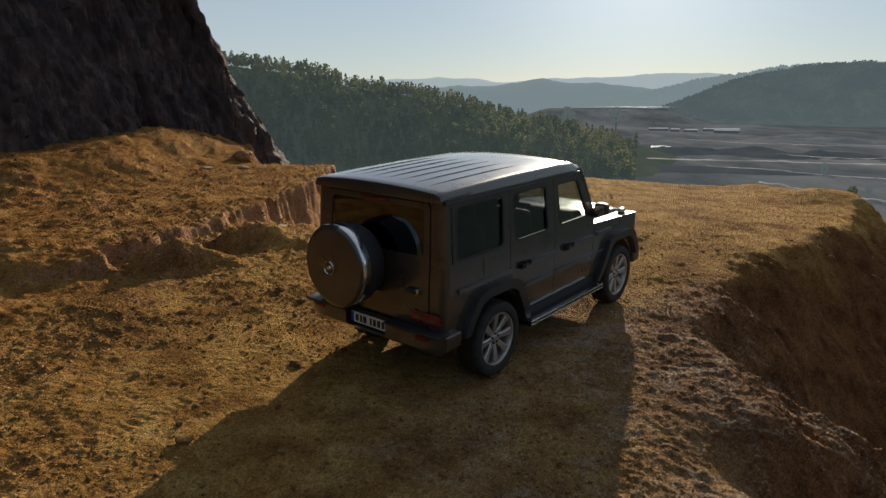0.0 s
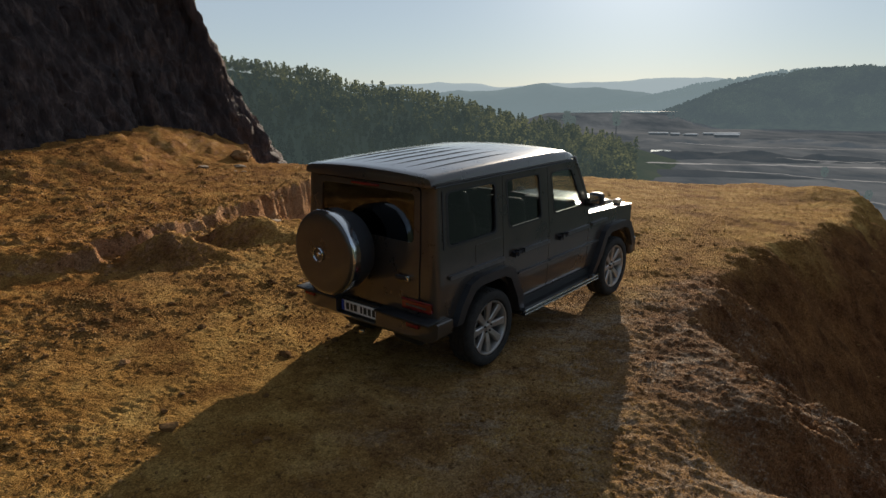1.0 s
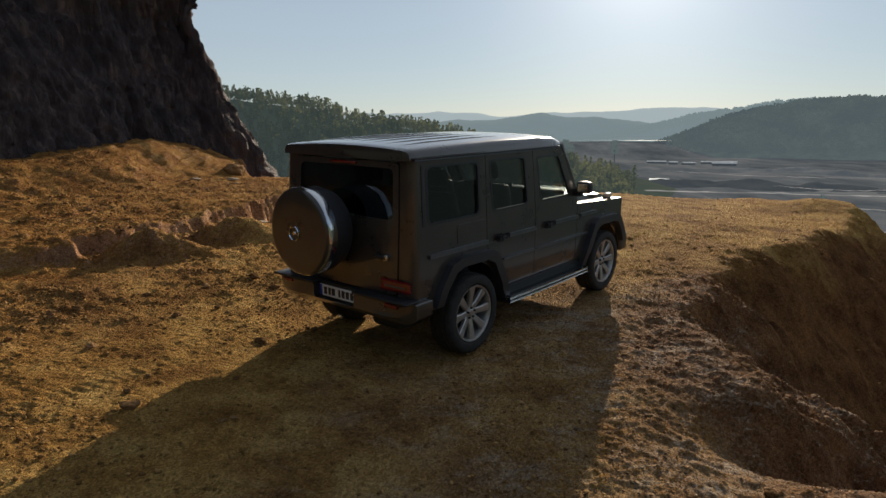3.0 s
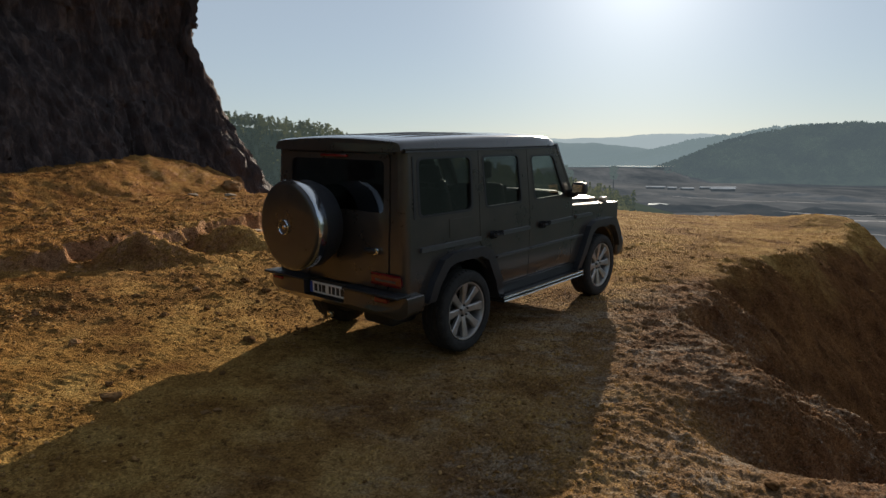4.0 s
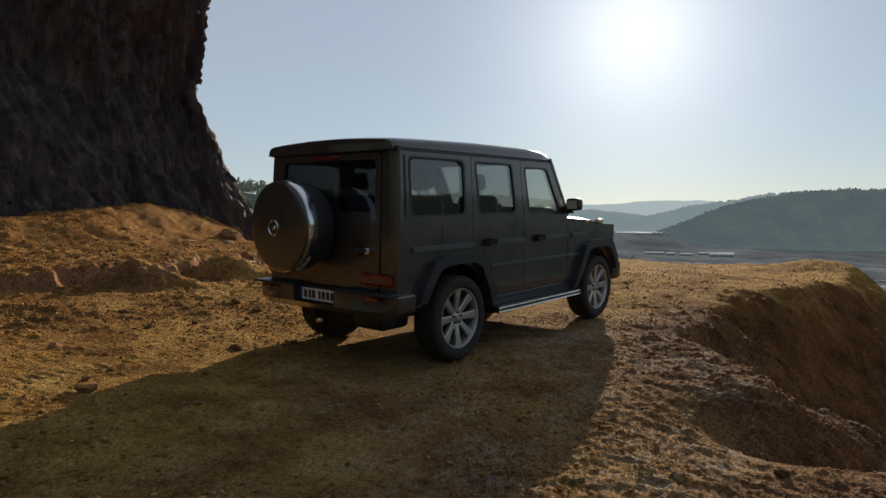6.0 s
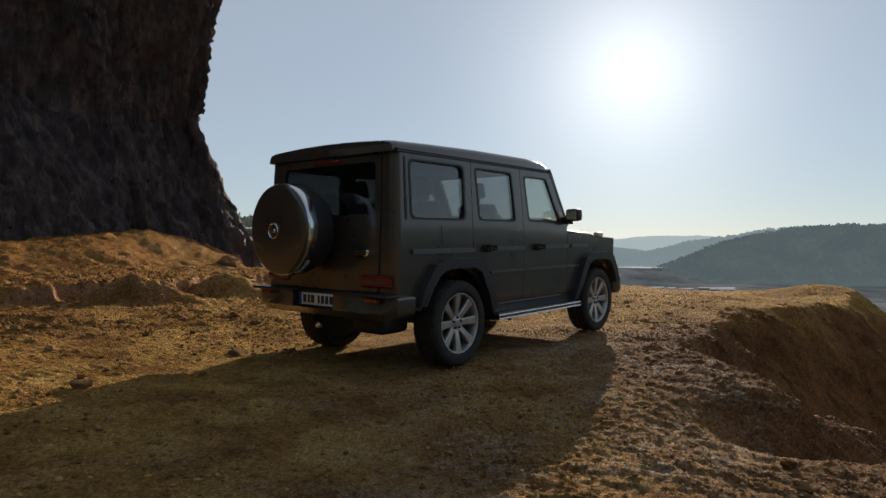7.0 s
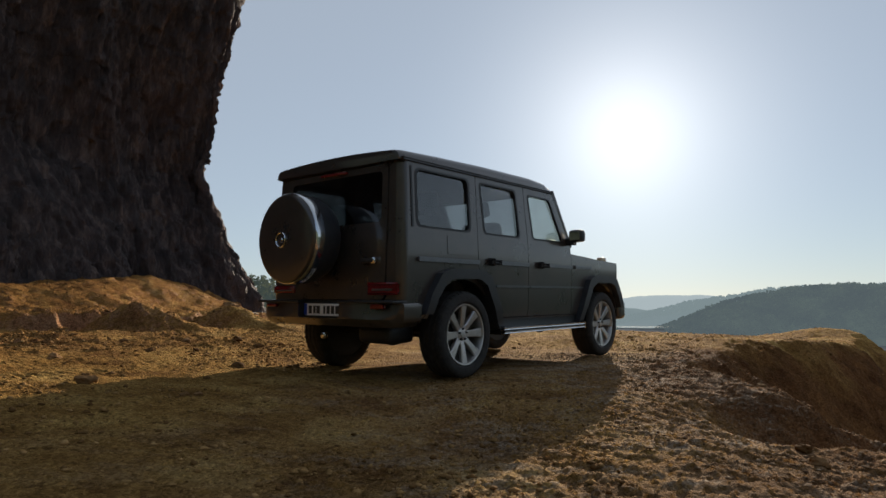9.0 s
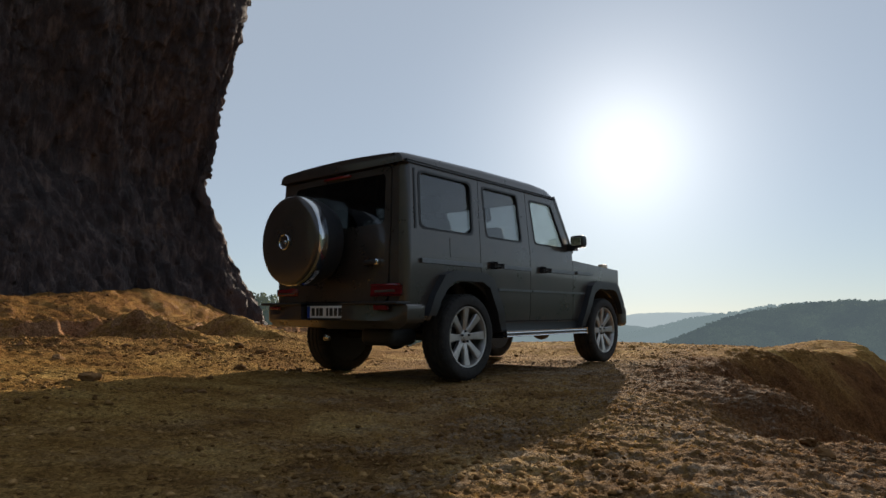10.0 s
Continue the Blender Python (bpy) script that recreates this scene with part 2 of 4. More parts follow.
RIM = [(-12, 8), (1, 4.2), (3.2, 3.4), (4.0, 2.9), (4.6, 2.55), (5.2, 2.7), (5.8, 2.7), (6.5, 2.8), (7.2, 2.8), (7.8, 3.2), (8.8, 4.15), (10.3, 5.6), (12, 7.3), (14.2, 9.4), (16.5, 11), (18, 11.4), (22, 10)]
FALL = [(-12, 0.3), (3.6, 0.35), (4.6, 0.75), (5.2, 0.55), (5.7, 0.40), (6.2, 0.5), (7.1, 0.85), (8.0, 1.05), (16, 1.1)]
SCARP = [(4, -9.5), (7.4, -8.0), (7.8, -5.0), (8.35, -4.4), (8.75, -5.0), (9.15, -4.3), (10.3, -4.1), (12, -3.75), (14.5, -3.4), (17, -3.15), (19.5, -3.1), (26, -3.1)]


CAR_AT = (-0.152, 6.978, 0.0, 1.68, -1.93, 50.7)
car_pose = pose(*CAR_AT)
SPAN = 1.08   # the ledge's plan is drawn at this scale


def ledge_height(x, y, rough=True):
    wx, wy = x, y
    x, y = x / SPAN, y / SPAN
    wob = fbm(x * 0.5, y * 0.5, 4, 40)
    left = np.maximum(0, -x)
    z = 0.045 * (np.clip(y, 0, 13) - 6.2) + 0.09 * np.minimum(left, 3.5)
    # low broken scarp of the terrace on the cliff side, with a hollow at its foot
    edge = curve(y, SCARP) + 0.30 * wob + 0.20 * fbm(x * 1.9, y * 1.9, 4, 41, 0.6)
    off = x - edge
    reach = smooth(7.8, 8.6, y) * (1 - smooth(18.5, 20, y))
    z = z - 0.26 * reach * np.exp(-((off - 0.55) / 0.55) ** 2)
    z = z - 1.15 * smooth(10.8, 14.5, y) * (1 - smooth(19, 21, y)) * smooth(-0.3, 0.5, off) * (1 - smooth(1.4, 3.8, off))
    for mx, my, mh, mw in ((-3.8, 8.75, 0.36, 0.46), (-3.2, 10.3, 0.27, 0.50), (-2.5, 10.4, 0.10, 0.7), (-2.9, 12.0, 0.18, 0.8)):
        z = z + mh * np.exp(-((((x - mx + 0.18 * wob) / (mw * 1.35)) ** 2 + ((y - my) / mw) ** 2) * (1 + 0.45 * fbm(x * 1.7, y * 1.7, 4, 51))) ** 1.6)
    terrace = 0.60 + 0.012 * np.maximum(0, y - 9) + 0.02 * fbm(x, y, 3, 42)
    z = z + (np.maximum(terrace, z) - z) * smooth(-0.03, 0.13, -off) * smooth(7.6, 8.2, y)
    # spoil ridge against the cliff
    crest = curve(y, [(6, -16), (12.5, -10.9), (16, -9.1), (19.5, -8.6), (22.5, -7.0), (26, -6.6)]) + 0.25 * wob
    top = curve(y, [(8, 0.4), (12.5, 0.55), (16, 0.75), (19.3, 1.15), (20.5, 1.0), (22.5, 0.6), (25, 0.3)])
    z = z + top * np.where(x > crest, np.exp(-((x - crest) / 1.25) ** 2), 1.0)
    z = z - 0.26 * smooth(3.5, 9, x) * smooth(9.5, 14, y)
    # knoll at the far corner
    z = z + 0.28 * np.exp(-((x - 10.2) / 1.2) ** 2 - ((y - 17.2) / 1.3) ** 2)
    # outer side: spur and two gullies falling away
    d = x - curve(y, RIM) - 0.22 * wob - 0.08 * fbm(x * 2.2, y * 2.2, 4, 43)
    k = curve(y, FALL)
    soft = 0.25 + 0.75 * smooth(7.2, 9.0, y)
    d = d + 0.55 * smooth(7.4, 9.0, y)
    drop = 1.15 * k * (np.sqrt(np.maximum(d, 0) ** 2 + soft ** 2) - soft)
    drop = drop + 0.10 * smooth(1.4, 2.2, x) * (1 - smooth(4.4, 5.2, y)) + 0.48 * smooth(1.9, 3.0, x) * np.exp(-((y - 4.55 + 0.10 * (x - 2.5)) / 0.36) ** 2) * (1 - 0.6 * smooth(4.5, 7, x))
    z = z - drop - 0.9 * np.maximum(0, d - 5)
    # far side
    back = y - (20.2 + 0.4 * wob + 5 * smooth(-5.5, -7.5, x))
    z = z - 0.9 * np.maximum(0, back)
    z = np.maximum(z, -44)
    if rough:
        bare = smooth(0.1, 0.6, np.abs(fbm(x * 0.3, y * 0.3, 3, 44)) + 0.3)
        track = np.exp(-((x + 0.9 - 0.25 * (y - 5)) / 1.6) ** 2)
        bank = smooth(7.0, 9.5, y) * smooth(-1.5, -3.0, x)
        slope = smooth(0.0, 0.5, d) + 0.3 * bank
        amp = 0.30 + 0.55 * (1 - track) + 1.0 * slope
        z = z + amp * bare * (0.020 * (1 - 0.75 * bank) * (1 - 0.5 * smooth(0, 1.2, x)) * fbm(x * 1.6, y * 1.6, 3, 45) + 0.011 * fbm(x * 5, y * 5, 4, 46, 0.6))
        # layered stony flakes on the outer side, clods and crumbs on the inner
        outer = smooth(-0.4, 1.2, x) * (1 - smooth(8.0, 10.5, y))
        along, across = x * 0.94 - y * 0.34, x * 0.34 + y * 0.94
        bed = fbm(along * 3.0 + 0.8 * wob, across * 7.5 + 1.2 * wob, 5, 49, 0.66)
        flake = np.floor(3.5 * (bed + 1)) / 3.5
        z = z + outer * (0.015 * (flake - 1) + 0.007 * fbm(along * 9, across * 13, 4, 54, 0.7) + 0.018 * np.maximum(0, fbm(along * 11, across * 15, 4, 57, 0.72) - 0.1))
        patch = smooth(-0.35, 0.35, fbm(x * 0.8, y * 0.8, 3, 55)) * (1 - 0.8 * track)
        clods = np.maximum(0, fbm(x * 6.5, y * 6.5, 4, 53, 0.62) - 0.08)
        z = z + (0.040 + 0.03 * bank) * patch * clods * (1 - 0.4 * outer)
        lumps = np.maximum(0, fbm(x * 11, y * 11, 4, 47, 0.7) - 0.05)
        z = z + 0.026 * amp * (1 - 0.45 * outer) * lumps + 0.012 * (amp + 0.4) * (1 - 0.3 * outer) * np.abs(fbm(x * 22, y * 22, 3, 50, 0.7))
        z = z + slope * (0.16 * (np.abs(fbm(x * 1.1, y * 1.1, 4, 48)) - 0.3) + 0.07 * fbm(x * 3.1, y * 3.1, 4, 56, 0.65))
        z = z + 0.038 * bank * (np.abs(fbm(x * 6.5, y * 6.5, 4, 52, 0.65)) - 0.3)
    z = z * SPAN - 0.045
    # the track is pressed flat where the car stands
    o, up, fw = car_pose.translation, car_pose.col[2].xyz, car_pose.col[0].xyz
    level = o.z - (up.x * (wx - o.x) + up.y * (wy - o.y)) / up.z
    a = fw.x * (wx - o.x) + fw.y * (wy - o.y) - 1.45
    b = -fw.y * (wx - o.x) + fw.x * (wy - o.y)
    near = (1 - smooth(1.7, 2.6, np.abs(a))) * (1 - smooth(0.95, 1.7, np.abs(b)))
    z = z + (level + 0.25 * (z - level).clip(-0.06, 0.06) - 0.006 - z) * near
    if rough:
        # the tyres' prints behind the car
        for mid in (0.82, -0.82):
            rut = np.exp(-((b - mid - 0.06 * (a + 1.45)) / 0.13) ** 4) * smooth(-5.8, -5.0, a) * (1 - smooth(-1.3, -1.0, a))
            z = z - 0.008 * rut + 0.004 * rut * np.sign(np.sin((a + 0.5 * np.abs(b - mid - 0.06 * (a + 1.45))) * 62))
    return z


def spaced(marks):
    """Grid lines: (position, spacing) marks, spacing changing evenly between them."""
    out, at = [marks[0][0]], marks[0][0]
    ps, ss = [p for p, _ in marks], [s for _, s in marks]
    while at < ps[-1]:
        at += float(np.interp(at, ps, ss))
        out.append(at)
    return np.array(out)


gx = spaced([(-60, 4), (-18, 0.4), (-10, 0.08), (-5, 0.03), (-1, 0.022), (0.3, 0.015), (3.2, 0.015), (4, 0.022), (7, 0.05), (12, 0.12), (18, 0.6), (60, 4)])
gy = spaced([(-40, 4), (-4, 0.4), (1.5, 0.03), (2.6, 0.017), (5.2, 0.017), (8, 0.032), (12, 0.055), (20, 0.11), (28, 0.5), (80, 4)])
GX, GY = np.meshgrid(gx, gy)
ground = mesh_grid("ground", GX, GY, ledge_height(GX, GY), SOIL)
tagged(ground, "bare ochre-yellow mine ledge of lumpy stony earth", "ground", kind="structure")

# ---- the cliff ----
def build_cliff():
    line = [(-40, -2), (-22, 6), (-14.0, 11.5), (-11.2, 15.5), (-9.9, 19.3), (-8.25, 21.6), (-7.05, 23.0), (-7.5, 24.1), (-9.4, 25.0), (-15, 27.5), (-30, 33)]
    px, py = np.array([p[0] for p in line], float), np.array([p[1] for p in line], float)
    lens = np.concatenate([[0], np.cumsum(np.hypot(np.diff(px), np.diff(py)))])
    s = np.concatenate([np.arange(0, 34, 0.5), np.arange(34, lens[6] + 5, 0.07), np.arange(lens[6] + 5, lens[-1], 0.5)])
    h = np.concatenate([np.arange(-4, 0.5, 0.3), np.arange(0.5, 15, 0.09), np.arange(15, 26, 0.35)])
    S, H = np.meshgrid(s, h)
    kx, ky = np.interp(s, lens, px), np.interp(s, lens, py)
    wide = np.ones(25) / 25
    sx, sy = np.convolve(np.pad(kx, 12, "edge"), wide, "valid"), np.convolve(np.pad(ky, 12, "edge"), wide, "valid")
    tx, ty = np.gradient(sx), np.gradient(sy)
    tl = np.hypot(tx, ty)
    nx, ny = ty / tl, -tx / tl
    out = np.interp(h, [-4, 0, 1.3, 3.5, 5.8, 9, 12, 16, 26], [2.3, 1.7, 0.95, -0.2, -1.42, -0.98, -0.2, 0.4, 1.2])[:, None]
    rib = 0.55 * fbm(S * 0.55 + 0.10 * H, H * 0.11, 4, 70) + 0.22 * (np.abs(fbm(S * 1.7 + 0.1 * H, H * 0.45, 5, 71, 0.6)) - 0.3)
    rib = rib + 0.20 * (0.5 - np.abs(fbm(S * 2.6 + 0.12 * H, H * 0.40, 5, 72, 0.62))) + 0.11 * fbm(S * 6.5, H * 1.6, 4, 75, 0.65) + 0.17 * (0.45 - np.abs(fbm(S * 4.6 + 0.2 * H, H * 1.1, 4, 76, 0.65))) + 0.06 * fbm(S * 9, H * 5, 3, 73)
    o = out + rib
    return mesh_grid("cliff", SPAN * (sx[None, :] + nx[None, :] * o), SPAN * (sy[None, :] + ny[None, :] * o), SPAN * (H + 0.12 * fbm(S * 3, H * 3, 3, 74)), ROCK)


tagged(build_cliff(), "towering dark brown overhanging rock cliff with rough vertical ribs", "cliff", kind="structure")

# ---- valley and distance ----
vr = np.concatenate([[0], np.geomspace(30, 4700, 110)])
va = np.linspace(0, 2 * math.pi, 181)
VR, VA = np.meshgrid(vr, va)
VX, VY = VR * np.sin(VA), VR * np.cos(VA)
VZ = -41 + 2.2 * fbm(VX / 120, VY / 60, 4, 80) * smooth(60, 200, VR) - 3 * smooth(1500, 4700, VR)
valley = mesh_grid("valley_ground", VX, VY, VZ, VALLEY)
tagged(valley, "grey quarry valley floor with tracks and dark patches, haze painted as glow", "valley", kind="structure")


def ridge(name, dist, depth, profile, mat, label, rough=3.0, seed=90, base=-44, rows=26):
    """A long hill across the view: profile gives (degrees right of ahead, height of crest)."""
    a = np.linspace(profile[0][0], profile[-1][0], 260)
    top = np.interp(a, [p for p, _ in profile], [v for _, v in profile])
    k = np.ones(9) / 9
    top = np.convolve(np.pad(top, 4, "edge"), k, "valid")
    v = np.linspace(-1, 1, rows)
    A, V = np.meshgrid(np.radians(a), v)
    R = dist + depth * V
    X, Y = R * np.sin(A), R * np.cos(A)
    shape = np.cos(V * math.pi / 2) ** 1.1
    Z = base + (top[None, :] - base) * shape + rough * fbm(X / (depth * 0.35), Y / (depth * 0.35), 5, seed) * shape
    ob = mesh_grid(name, X, Y, Z, mat)
    tagged(ob, label, "hill", kind="structure")
    return X, Y, Z


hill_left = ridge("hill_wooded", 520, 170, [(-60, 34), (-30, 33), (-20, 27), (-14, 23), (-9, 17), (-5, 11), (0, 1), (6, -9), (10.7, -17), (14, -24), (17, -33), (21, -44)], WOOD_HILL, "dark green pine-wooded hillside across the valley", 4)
hill_near_right = ridge("hill_right", 1750, 360, [(16, -40), (19, -12), (22, 28), (25, 60), (28, 71), (32, 75), (36, 80), (50, 92), (80, 100)], HILL_RIGHT, "blue-green wooded hill beyond the quarry, haze painted as glow", 8, 92)
hill_back_right = ridge("hill_right_back", 2650, 450, [(10, -30), (14, -2), (18, 34), (22, 74), (27, 108), (33, 116), (45, 140), (80, 150)], HILL_MID, "blue-green wooded ridge behind, haze painted as glow", 10, 93)
ridge("range_middle", 3000, 500, [(-14, -20), (-4, 60), (1, 72), (4, 76), (6.5, 90), (8.5, 108), (10.5, 84), (13, 76), (17, 50), (22, 10)], HILL_MID, "pale blue-grey middle mountain range, haze painted as glow", 10, 94)
ridge("range_far", 4200, 500, [(-30, 80), (-2, 150), (2, 140), (6, 120), (10, 140), (14, 152), (19, 165), (23, 150), (30, 140), (60, 150)], HILL_FAR, "pale blue-grey far mountain range, haze painted as glow", 12, 95)
ridge("hill_beside", 310, 120, [(44, -40), (52, -6), (62, 16), (75, 26), (92, 24), (110, 8)], WOOD_HILL, "dark wooded hill beside the quarry", 6, 91)
# never in view: added to darken the car's reflections and the light from behind
ridge("unseen_slope_behind", 62, 26, [(95, -12), (112, 6), (140, 16), (180, 22), (225, 24), (275, 24)], WOOD_HILL, "unseen dark slope added behind the ledge to darken reflections", 4, 96)

# ---- the off-road car ----
def paint_material():
    m, n, l, b = material("anthracite_paint")
    p = place(n)
    dust = noise_node(n, l, p, 3.0, 8, 0.7)
    fine = noise_node(n, l, p, 300, 2)
    col = ramp(n, l, dust, [(0.35, (0.044, 0.036, 0.030)), (0.75, (0.074, 0.057, 0.044))])
    l.new(col, b.inputs["Base Color"])
    l.new(ramp(n, l, dust, [(0.3, (0.24, 0.24, 0.24)), (0.75, (0.40, 0.40, 0.40))]), b.inputs["Roughness"])
    b.inputs["Metallic"].default_value = 0.25
    b.inputs["Coat Weight"].default_value, b.inputs["Coat Roughness"].default_value = 0.9, 0.09
    bump(n, l, b, fine, 0.02, 0.002)
    return m


def glass_material(name, tint):
    m, n, l, b = material(name)
    n.remove(b)
    out = n["Material Output"]
    t, g, f, x = n.new("ShaderNodeBsdfTransparent"), n.new("ShaderNodeBsdfGlossy"), n.new("ShaderNodeLayerWeight"), n.new("ShaderNodeMixShader")
    t.inputs["Color"].default_value = (*tint, 1)
    g.inputs["Roughness"].default_value = 0.03
    f.inputs["Blend"].default_value = 0.5
    l.new(maths(n, l, "ADD", maths(n, l, "MULTIPLY", maths(n, l, "POWER", f.outputs["Facing"], 3.0), 0.7), 0.085, True), x.inputs[0])
    l.new(t.outputs[0], x.inputs[1])
    l.new(g.outputs[0], x.inputs[2])
    l.new(x.outputs[0], out.inputs["Surface"])
    return m


PAINT = paint_material()
GLASS = glass_material("clear_window_glass", (0.76, 0.79, 0.78))
TINTED = glass_material("tinted_window_glass", (0.55, 0.57, 0.58))
DARK_GLASS = glass_material("dark_rear_glass", (0.27, 0.28, 0.28))
BLACK = plain("black_plastic", (0.018, 0.018, 0.019), 0.5, grain=0.3)
TRIM = plain("satin_black_trim", (0.03, 0.03, 0.033), 0.38, grain=0.2)
STRIP = plain("grey_strip_insert", (0.17, 0.17, 0.18), 0.30, 0.8, grain=0.15)
RUBBER = plain("dusty_tyre_rubber", (0.026, 0.024, 0.022), 0.85, grain=0.45, scale=18)
ALLOY = plain("silver_alloy", (0.50, 0.475, 0.45), 0.36, 0.75, grain=0.12, scale=25)
CHROME = plain("polished_steel", (0.72, 0.72, 0.72), 0.12, 1.0, grain=0.05)
BRAKE = plain("dark_brake_iron", (0.05, 0.048, 0.046), 0.5, 0.7, grain=0.3)
LEATHER = plain("dark_leather", (0.03, 0.028, 0.027), 0.55, grain=0.2)
LAMP_RED = plain("red_lamp_lens", (0.17, 0.008, 0.010), 0.12, 0.0, 0.6, 0.2)
LAMP_ORANGE = plain("clear_orange_lamp", (0.75, 0.55, 0.35), 0.12, 0.0, 0.6, 0.1)
PLATE = plain("white_plate", (0.75, 0.75, 0.72), 0.4, grain=0.04)
PLATE_BLUE = plain("blue_plate_band", (0.02, 0.06, 0.35), 0.4, grain=0.1)
INK = plain("black_print", (0.02, 0.02, 0.02), 0.5, grain=0.1)

car = new("off_road_car")
car.matrix_world = pose(*CAR_AT)
tagged(car, "boxy anthracite four-door off-road car with spare wheel on its tailgate", "car")


def part(name, bm, mat, parent, label="", sharp=0.6):
    """Links a bmesh as one mesh object under a thing or a part."""
    bmesh.ops.recalc_face_normals(bm, faces=bm.faces)
    for f in bm.faces:
        f.smooth = True
    for e in bm.edges:
        if len(e.link_faces) != 2 or e.calc_face_angle(0) > sharp:
            e.smooth = False
    me = bpy.data.meshes.new(name)
    bm.to_mesh(me)
    bm.free()
    me.materials.append(mat)
    ob = new(name, me)
    ob.parent = parent
    if label:
        ob["label"] = label
    return ob


def rounded(points, r, steps=5):
    """A polygon with rounded corners."""
    out = []
    for i, p in enumerate(points):
        p, a, b = Vector(p), Vector(points[i - 1]), Vector(points[(i + 1) % len(points)])
        da, db = (a - p), (b - p)
        k = min(r, da.length * 0.45, db.length * 0.45)
        s, e = p + da.normalized() * k, p + db.normalized() * k
        for j in range(steps + 1):
            t = j / steps
            out.append(tuple((1 - t) ** 2 * s + 2 * t * (1 - t) * p + t * t * e))
    return out


def sheet(outer, holes, depth, mapped, cuts=()):
    """A plate with holes: a polygon in u, v, thickened, cut along lines of v and bent into place."""
    bm = bmesh.new()
    edges = []
    for loop in (outer, *holes):
        vs = [bm.verts.new((u, v, 0)) for u, v in loop]
        edges += [bm.edges.new((vs[i - 1], vs[i])) for i in range(len(vs))]
    bmesh.ops.triangle_fill(bm, use_beauty=True, use_dissolve=False, edges=edges, normal=(0, 0, 1))
    for c in cuts:
        bmesh.ops.bisect_plane(bm, geom=bm.verts[:] + bm.edges[:] + bm.faces[:], plane_co=(0, c, 0), plane_no=(0, 1, 0))
    got = bmesh.ops.extrude_face_region(bm, geom=bm.faces[:])
    for v in got["geom"]:
        if isinstance(v, bmesh.types.BMVert):
            v.co.z = depth
    for v in bm.verts:
        v.co = Vector(mapped(*v.co))
    return bm


def block(x0, x1, y0, y1, z0, z1, bevel=0.01, bm=None, m=None, segments=2):
    """A bevelled box."""
    own = bmesh.new()
    bmesh.ops.create_cube(own, size=1)
    for v in own.verts:
        v.co = Vector(((x0 + x1) / 2 + v.co.x * (x1 - x0), (y0 + y1) / 2 + v.co.y * (y1 - y0), (z0 + z1) / 2 + v.co.z * (z1 - z0)))
    if bevel:
        bmesh.ops.bevel(own, geom=own.edges[:], offset=bevel, segments=segments, affect="EDGES", profile=0.5)
    if m:
        bmesh.ops.transform(own, matrix=m, verts=own.verts)
    if bm is None:
        return own
    tmp = bpy.data.meshes.new("tmp")
    own.to_mesh(tmp)
    own.free()
    bm.from_mesh(tmp)
    bpy.data.meshes.remove(tmp)
    return bm


def pillow(x0, x1, y0, y1, z0, z1, power=0.7):
    """A soft-cornered box."""
    bm = bmesh.new()
    bmesh.ops.create_uvsphere(bm, u_segments=28, v_segments=16, radius=1)
    f = lambda t: math.copysign(abs(t) ** power, t)
    for v in bm.verts:
        k = max(abs(f(v.co.x)), abs(f(v.co.y)), abs(f(v.co.z)))
        p = Vector((f(v.co.x), f(v.co.y), f(v.co.z)))
        p = p / k * (0.35 + 0.65 * k) if k > 1e-6 else p
        v.co = Vector(((x0 + x1) / 2 + p.x * (x1 - x0) / 2, (y0 + y1) / 2 + p.y * abs(y1 - y0) / 2, (z0 + z1) / 2 + p.z * (z1 - z0) / 2))
    return bm


def revolved(profile, steps=56, m=None, closed=False):
    """A turned shape: (radius, along) points round the local x axis."""
    bm = bmesh.new()
    rings = []
    for r, a in profile:
        rings.append([bm.verts.new((a, r * math.cos(2 * math.pi * k / steps), r * math.sin(2 * math.pi * k / steps))) for k in range(steps)])
    pairs = list(zip(rings, rings[1:])) + ([(rings[-1], rings[0])] if closed else [])
    for p, q in pairs:
        for k in range(steps):
            bm.faces.new((p[k], p[(k + 1) % steps], q[(k + 1) % steps], q[k]))
    if not closed:
        for ring in (rings[0], rings[-1]):
            if (ring[0].co - ring[steps // 2].co).length > 1e-4:
                bm.faces.new(ring)
    bmesh.ops.remove_doubles(bm, verts=bm.verts, dist=1e-5)
    if m:
        bmesh.ops.transform(bm, matrix=m, verts=bm.verts)
    return bm


SIDE = [(0.3, 0.85), (0.5, 0.865), (0.62, 0.893), (1.0, 0.902), (1.15, 0.902), (1.27, 0.897), (1.40, 0.890), (1.98, 0.860)]
BENDS = (0.5, 0.62, 0.8, 1.0, 1.15, 1.21, 1.27, 1.33, 1.40)


def width_at(z):
    return float(np.interp(z, [a for a, _ in SIDE], [b for _, b in SIDE]))


def on_side(sign, lift=0.0):
    """Maps side-view u, v and depth to the car's flank: sign -1 right, 1 left."""
    return lambda u, v, w: (u, sign * (width_at(v) + lift - w), v)


def arc(cx, cz, r, a0, a1, steps=14):
    return [(cx + r * math.cos(radians(a0 + (a1 - a0) * k / steps)), cz + r * math.sin(radians(a0 + (a1 - a0) * k / steps))) for k in range(steps + 1)]


